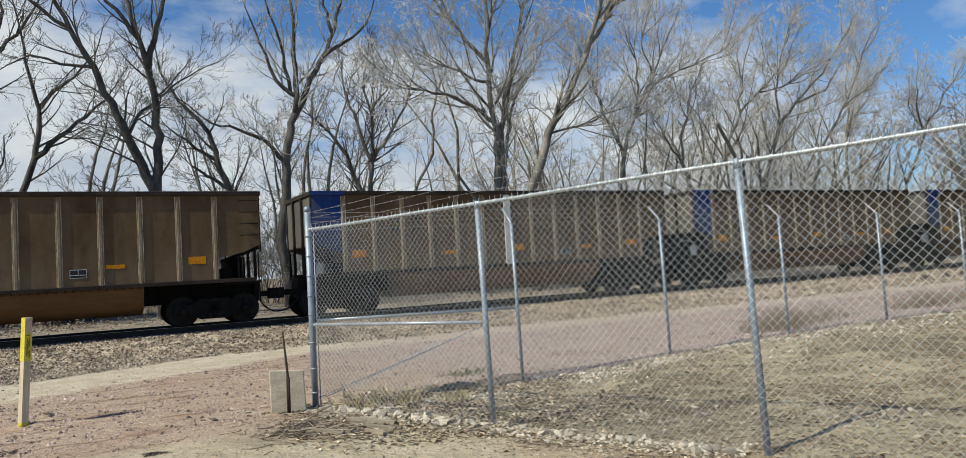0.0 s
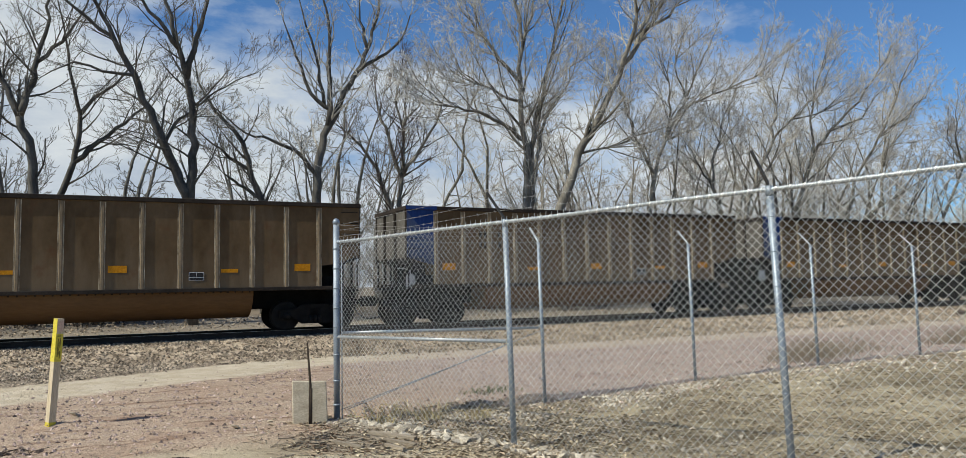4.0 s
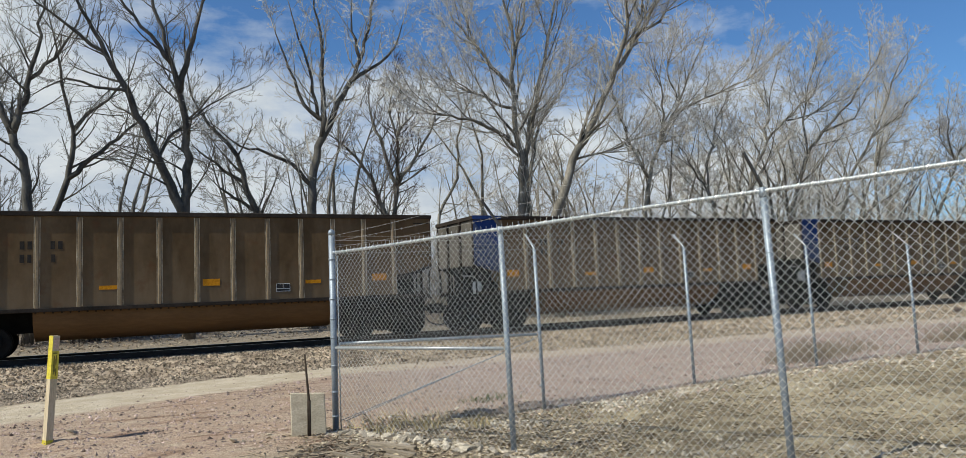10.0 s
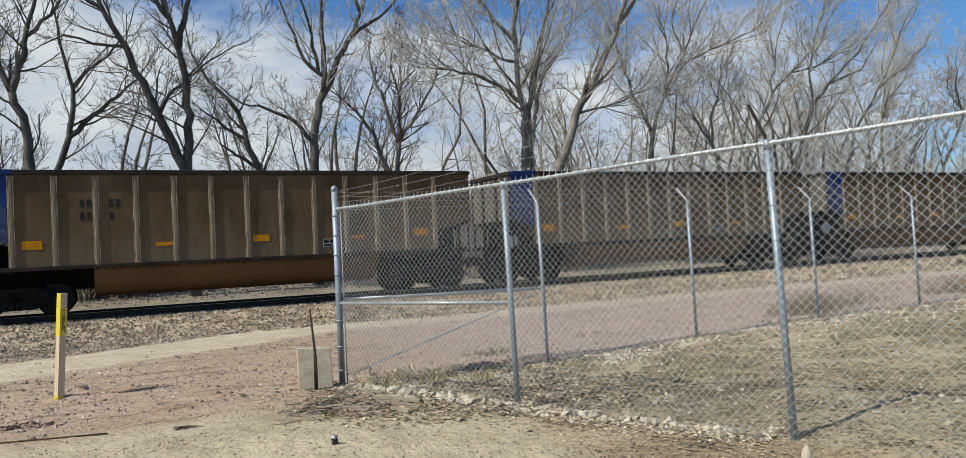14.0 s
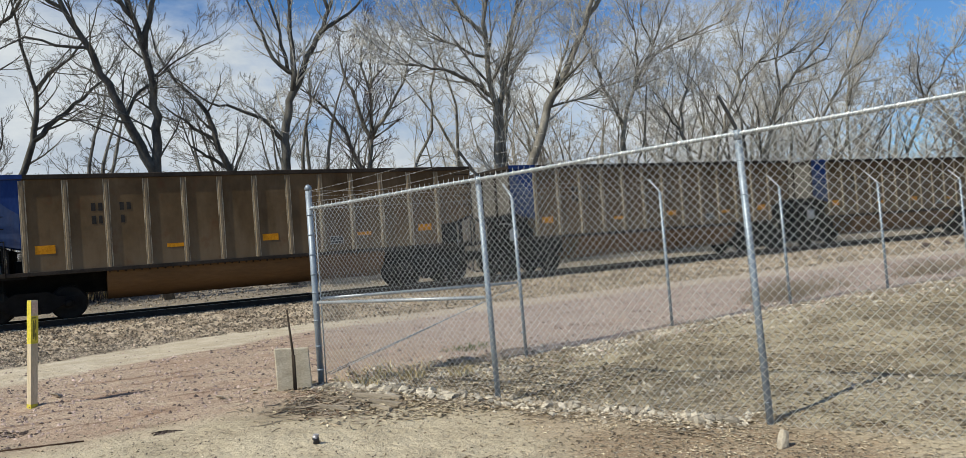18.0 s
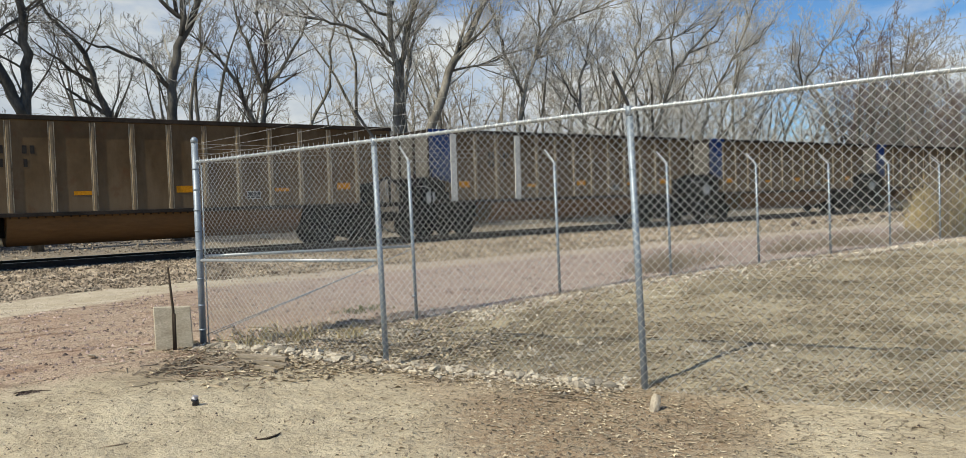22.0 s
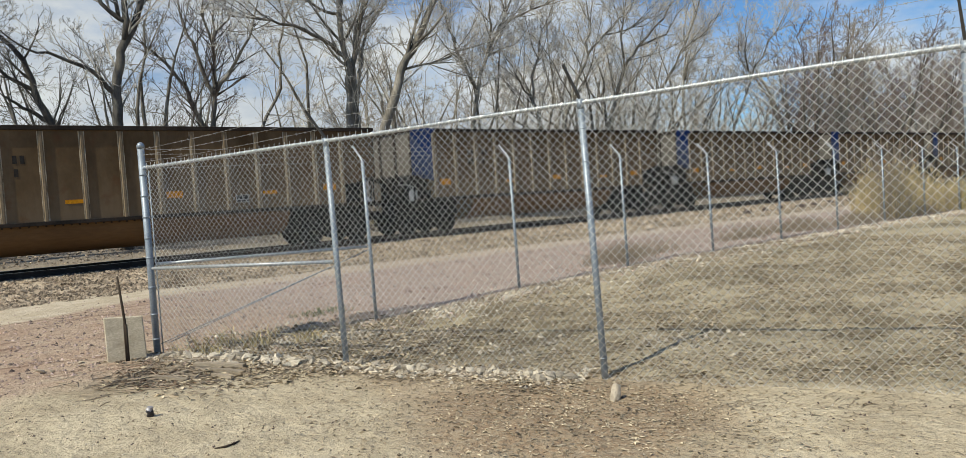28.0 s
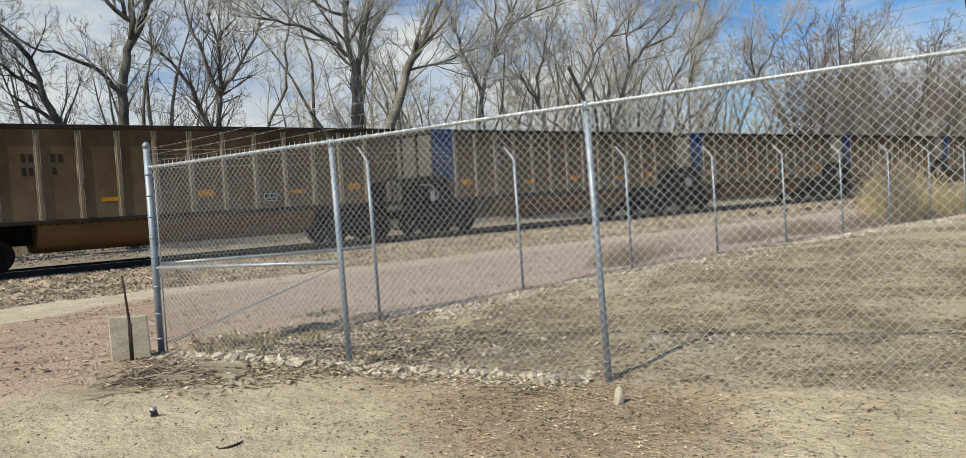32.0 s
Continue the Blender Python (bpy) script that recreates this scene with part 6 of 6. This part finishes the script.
def in_yard(r):
    """Drifts of litter, thicker towards the camera."""
    while True:
        x, y = 2.9 + 16 * r.random() ** 1.3, 1.0 + 9.2 * r.random()
        if (x - CORNER.x) > (CORNER.y - y) * 0.4295 + 0.1 and noise.noise((x * 0.7, y * 1.3, 2)) + 0.5 * noise.noise((x * 2.3, y * 3.1, 4)) > r.uniform(-0.7, 0.5):
            return x, y


def by_fence(r):
    p = CORNER + NEAR_WAY * r.uniform(-0.3, 5.9) + side * r.gauss(0.2, 0.25)
    return p.x, p.y


def on_dirt(r):
    while True:
        x, y = r.uniform(-1.5, 8.0), r.uniform(1.4, 9.4)
        if (x - CORNER.x) < (CORNER.y - y) * 0.4295 and noise.noise((x * 0.9, y * 1.1, 12)) + 0.6 * noise.noise((x * 3.3, y * 3.6, 14)) > r.uniform(-0.25, 0.6):
            return x, y


litter("leaf_litter", 38000, in_yard, M_LEAF, "dead leaves and straw over the yard", (0.008, 0.036))
spots = [(*in_yard(rng), 0, 0.005 + 0.024 * rng.random() ** 2) for _ in range(9000)]
stones("yard_crumbs", [(x, y, uneven(x, y), s) for x, y, _, s in spots], M_CLOD, "crumbs of dry soil over the yard", "clods")
spots = [(*in_yard(rng), 0, 0.004 + 0.016 * rng.random() ** 2) for _ in range(7000)]
stones("dark_crumbs", [(x, y, uneven(x, y), s) for x, y, _, s in spots], M_LUMP, "dark crumbs of bark and soil over the yard", "clods")
litter("hollow_litter", 5200, lambda r: (r.gauss(4.4, 0.9), r.uniform(7.0, 10.55)), M_LEAF, "grey dead leaves drifted into the hollow by the fence", (0.02, 0.06))
sticks("hollow_twigs", 900, lambda r: (r.gauss(4.4, 0.9), r.uniform(7.2, 10.5)), M_WEED, "broken dry stalks in the hollow by the fence", (0.08, 0.35), 0.0035)
litter("fence_litter", 2600, by_fence, M_LEAF, "dry leaves caught along the fence foot", (0.015, 0.04))
sticks("yard_twigs", 7500, in_yard, M_WEED, "broken dry stalks on the yard", (0.04, 0.16), 0.0028)
sticks("fence_twigs", 700, by_fence, M_WEED, "broken dry stalks along the fence foot", (0.06, 0.3), 0.004)
sticks("dirt_twigs", 1100, on_dirt, M_PLANK, "short grey twigs on the packed dirt", (0.01, 0.07), 0.0022)
spots = [(*on_dirt(rng), 0, 0.004 + 0.015 * rng.random() ** 3) for _ in range(2600)]
stones("dark_crumbs", [(x, y, uneven(x, y), s) for x, y, _, s in spots], M_LUMP, "dark crumbs of bark and soil on the packed dirt", "clods")
litter("straw_bits", 5200, lambda r: (r.gauss(4.3, 1.0), r.gauss(4.2, 1.1)), M_LEAF, "trampled dry leaf bits on the reddish soil", (0.007, 0.025))
sticks("straw_stalks", 900, lambda r: (r.gauss(4.3, 1.0), r.gauss(4.1, 1.1)), M_WEED, "trampled dry stalks on the reddish soil", (0.02, 0.09), 0.0018)
sticks("pile_twigs", 190, lambda r: (r.gauss(2.32, 0.3), r.gauss(8.52, 0.4)), M_WEED, "heap of broken branches by the fence corner", (0.1, 0.4), 0.006)
sticks("pile_twigs", 45, lambda r: (r.gauss(2.4, 0.24), r.gauss(8.35, 0.3)), M_WOOD, "pale split sticks by the fence corner", (0.06, 0.18), 0.006)

for x0, y0, x1, y1, wd, label in ((2.75, 8.73, 3.13, 8.23, 0.035, "split grey board lying among the stones"), (2.78, 8.27, 2.99, 7.87, 0.03, "weathered wooden scrap lying on the dirt"), (2.24, 8.43, 2.45, 8.03, 0.025, "short grey branch lying on the dirt")):
    ob = part("wood_scrap", boxed((-0.5, 0.5, -wd, wd, 0, wd * 1.2)), M_PLANK, None)
    l = math.hypot(x1 - x0, y1 - y0)
    ob.matrix_world = pose((x0 + x1) / 2, (y0 + y1) / 2, uneven((x0 + x1) / 2, (y0 + y1) / 2) + 0.01, 3, 2, math.degrees(math.atan2(y1 - y0, x1 - x0)))
    ob.scale = (l, 1, 1)
    tagged(ob, label, "wood scrap")
rng = random.Random(21)
for i in range(11):
    l, wd = rng.uniform(0.10, 0.3), rng.uniform(0.008, 0.022)
    x, y = rng.gauss(2.72, 0.22), rng.gauss(8.4, 0.35)
    ob = part("wood_scrap", boxed((-0.5, 0.5, -wd, wd, 0, wd * 1.5)), M_PLANK, None)
    ob.matrix_world = pose(x, y, uneven(x, y) + 0.008, rng.uniform(-15, 15), rng.uniform(-6, 6), rng.uniform(-90, 90))
    ob.scale = (l, 1, 1)
    tagged(ob, "short split piece of wood lying among the stones", "wood scrap", "wood scraps by the fence corner")
for cx, cy, count, spread in ((-0.95, 9.95, 46, 0.16), (0.63, 8.57, 16, 0.055)):
    spots = [(rng.gauss(cx, spread), rng.gauss(cy, spread * 0.6), 0, rng.uniform(0.012, 0.045)) for _ in range(count)]
    stones("dirt_heap", [(x, y, uneven(x, y), s) for x, y, _, s in spots], M_LUMP, "small dark heap of soil and bark", "dirt heap")
    sticks("heap_twigs", count // 2, lambda r: (r.gauss(cx, spread), r.gauss(cy, spread * 0.6)), M_STAKE, "dark twigs on a small heap", (0.05, 0.25), 0.005)
# thin dark line across the dirt, built as a round bar
rod = bar("steel_rod", [(x, y, uneven(x, y) + 0.012) for x, y in ((-1.99, 9.32), (-1.06, 9.09), (-0.11, 8.86))], 0.009, M_DARKBAR, None, 6)
tagged(rod, "thin dark line across the dirt", "rod")

can = thing("crushed_can", (1.75, 6.82, uneven(1.75, 6.82)), 35, label="crushed dark drink can standing on the dirt, pale top", category="can")
can.matrix_world = pose(1.75, 6.82, uneven(1.75, 6.82), 8, -12, 35)
t = Tubes()
t.add([(0, 0, -0.005), (0, 0, 0.008), (0.006, 0, 0.035), (-0.004, 0.004, 0.06)], [0.024, 0.032, 0.026, 0.031], 14)
mesh_part("body", t.mesh("body"), M_DARK, can, "", True)
t = Tubes()
t.add([(-0.004, 0.004, 0.0602), (0.003, 0, 0.074), (0.008, 0, 0.086), (0.009, 0, 0.09)], [0.0305, 0.025, 0.027, 0.02], 14)
mesh_part("top", t.mesh("top"), M_CANWHITE, can, "pale crumpled top")

litter("bark_chips", 1500, lambda r: (r.gauss(2.6, 0.34), r.gauss(8.55, 0.42)), M_PLANK, "brown wood and bark chips by the fence corner", (0.012, 0.04))
litter("bark_chips", 700, lambda r: (r.gauss(2.4, 0.3), r.gauss(8.5, 0.35)), M_DEADLEAF, "dark bark chips and leaves by the fence corner", (0.012, 0.04))
# single sticks on the packed dirt
for pts, rad, mat, label in ((((1.82, 5.46), (1.89, 5.43), (1.97, 5.46), (2.04, 5.54)), [0.004, 0.010, 0.009, 0.003], M_STAKE, "dark curved strip of bark on the dirt"), (((1.39, 8.01), (1.53, 7.97), (1.69, 7.93)), [0.003, 0.006, 0.003], M_PLANK, "thin straight branch on the dirt"), (((0.88, 6.12), (0.98, 6.09), (1.07, 6.07)), [0.003, 0.006, 0.003], M_WEED, "short dry branch on the dirt")):
    stick = bar("stick", [(x, y, uneven(x, y) + 0.008) for x, y in pts], rad, mat, None, 5)
    tagged(stick, label, "stick")

# dark rubble lumps at the foot of the ballast
for i, x in enumerate((33.5, 35.4, 37.2, 38.9, 40.5, 42.5, 44.4)):
    ob = mesh_part("rubble_lump", STONES[i], None, None)
    ob.matrix_world = pose(x, 20.8 + 0.15 * (i % 3), level(x, 20.8) + 0.1, 12 * i, 5, 47 * i)
    ob.scale = (0.30 - 0.02 * (i % 3), 0.26, 0.3)
    ob.material_slots[0].link = "OBJECT"
    ob.material_slots[0].material = M_LUMP
    tagged(ob, "dark broken lump lying beside the ballast", "rubble", "rubble lumps by the track")


# dry grass and weeds
def stalks(name, count, spread, height, mat, at, label, heads=True, lean=0.13):
    r = random.Random(count)
    t = Tubes()
    for _ in range(count):
        a, q = r.uniform(0, 6.28), r.random() ** 0.6
        x, y = math.cos(a) * spread[0] * q, math.sin(a) * spread[1] * q
        h = r.uniform(*height) * (1.1 - 0.5 * q)
        lx, ly = r.gauss(0, lean) * h + 0.2 * x * h / 2, r.gauss(0, lean) * h
        t.add([(x, y, -0.05), (x + lx * 0.3, y + ly * 0.3, h * 0.5), (x + lx, y + ly, h * (0.97 if r.random() < 0.7 else 0.8))], [0.008, 0.006, 0.003], 3, False)
        if heads and r.random() < 0.5:
            for _ in range(2 if lean > 0.125 and h > 0.6 else 0):
                k = r.uniform(0.45, 0.8)
                wx, wy = r.gauss(0, 0.12) * h, r.gauss(0, 0.12) * h
                t.add([(x + lx * k, y + ly * k, h * k), (x + lx * k + wx, y + ly * k + wy, h * (k + 0.22))], [0.004, 0.0025], 3, False)
            t.add([(x + lx, y + ly, h * 0.94), (x + lx * 1.15, y + ly * 1.15, h * 1.04)], [0.022, 0.006], 3, False)
    ob = tagged(mesh_part(name, t.mesh(name), mat), label, "dry grass", kind="stuff")
    ob.location = (*at, level(*at))
    return ob


stalks("dry_grass_clump", 520, (1.4, 0.9), (0.9, 2.1), M_STRAW, (26.3, 11.2), "tall straw-yellow dry grass against the fence", True, 0.13)
stalks("dry_grass_clump", 420, (1.5, 0.9), (0.7, 1.9), M_STRAW, (28.8, 11.2), "tall straw-yellow dry grass against the fence", True, 0.15)
stalks("dry_grass_clump", 190, (0.8, 0.5), (1.8, 2.9), M_WEED, (26.0, 10.9), "tall reddish dead weeds above the grass", True, 0.24)
stalks("dry_grass_clump", 700, (1.6, 1.0), (0.5, 1.3), M_STRAW, (31.5, 10.6), "low straw-yellow dry grass by the fence")
rng = random.Random(17)
for i in range(26):
    x = 12.5 + 17 * rng.random()
    stalks("dry_weeds", 130, (1.2, 0.5), (0.08, 0.45), M_WEED, (x, 10.6 + rng.uniform(0, 1.2)), "thin brown dry weeds along the fence", False, 0.5)
for x, y in ((13.8, 12.8), (3.9, 9.7), (4.5, 9.4), (3.2, 9.6)):
    stalks("dry_weeds", 30, (0.2, 0.14), (0.04, 0.16), M_STRAW if y < 12 else M_WEED, (x, y), "small dead tuft on the ground", False, 0.9)
stalks("green_weeds", 130, (0.6, 0.3), (0.03, 0.13), M_GREEN, (5.6, 11.2), "low dull green weeds on the gravel", False, 0.5)
stalks("dry_weeds", 46, (0.8, 0.35), (0.06, 0.2), M_STRAW, (3.7, 10.3), "pale dry weeds at the fence corner", False, 1.1)
rng = random.Random(18)
for i in range(16):
    x = -7 + 34 * rng.random()
    stalks("dry_weeds", 150, (1.2, 0.5), (0.4, 1.2), M_STRAW if i % 3 else M_WEED, (x, rng.uniform(35, 38)), "pale dry weeds behind the track", False)

motions()
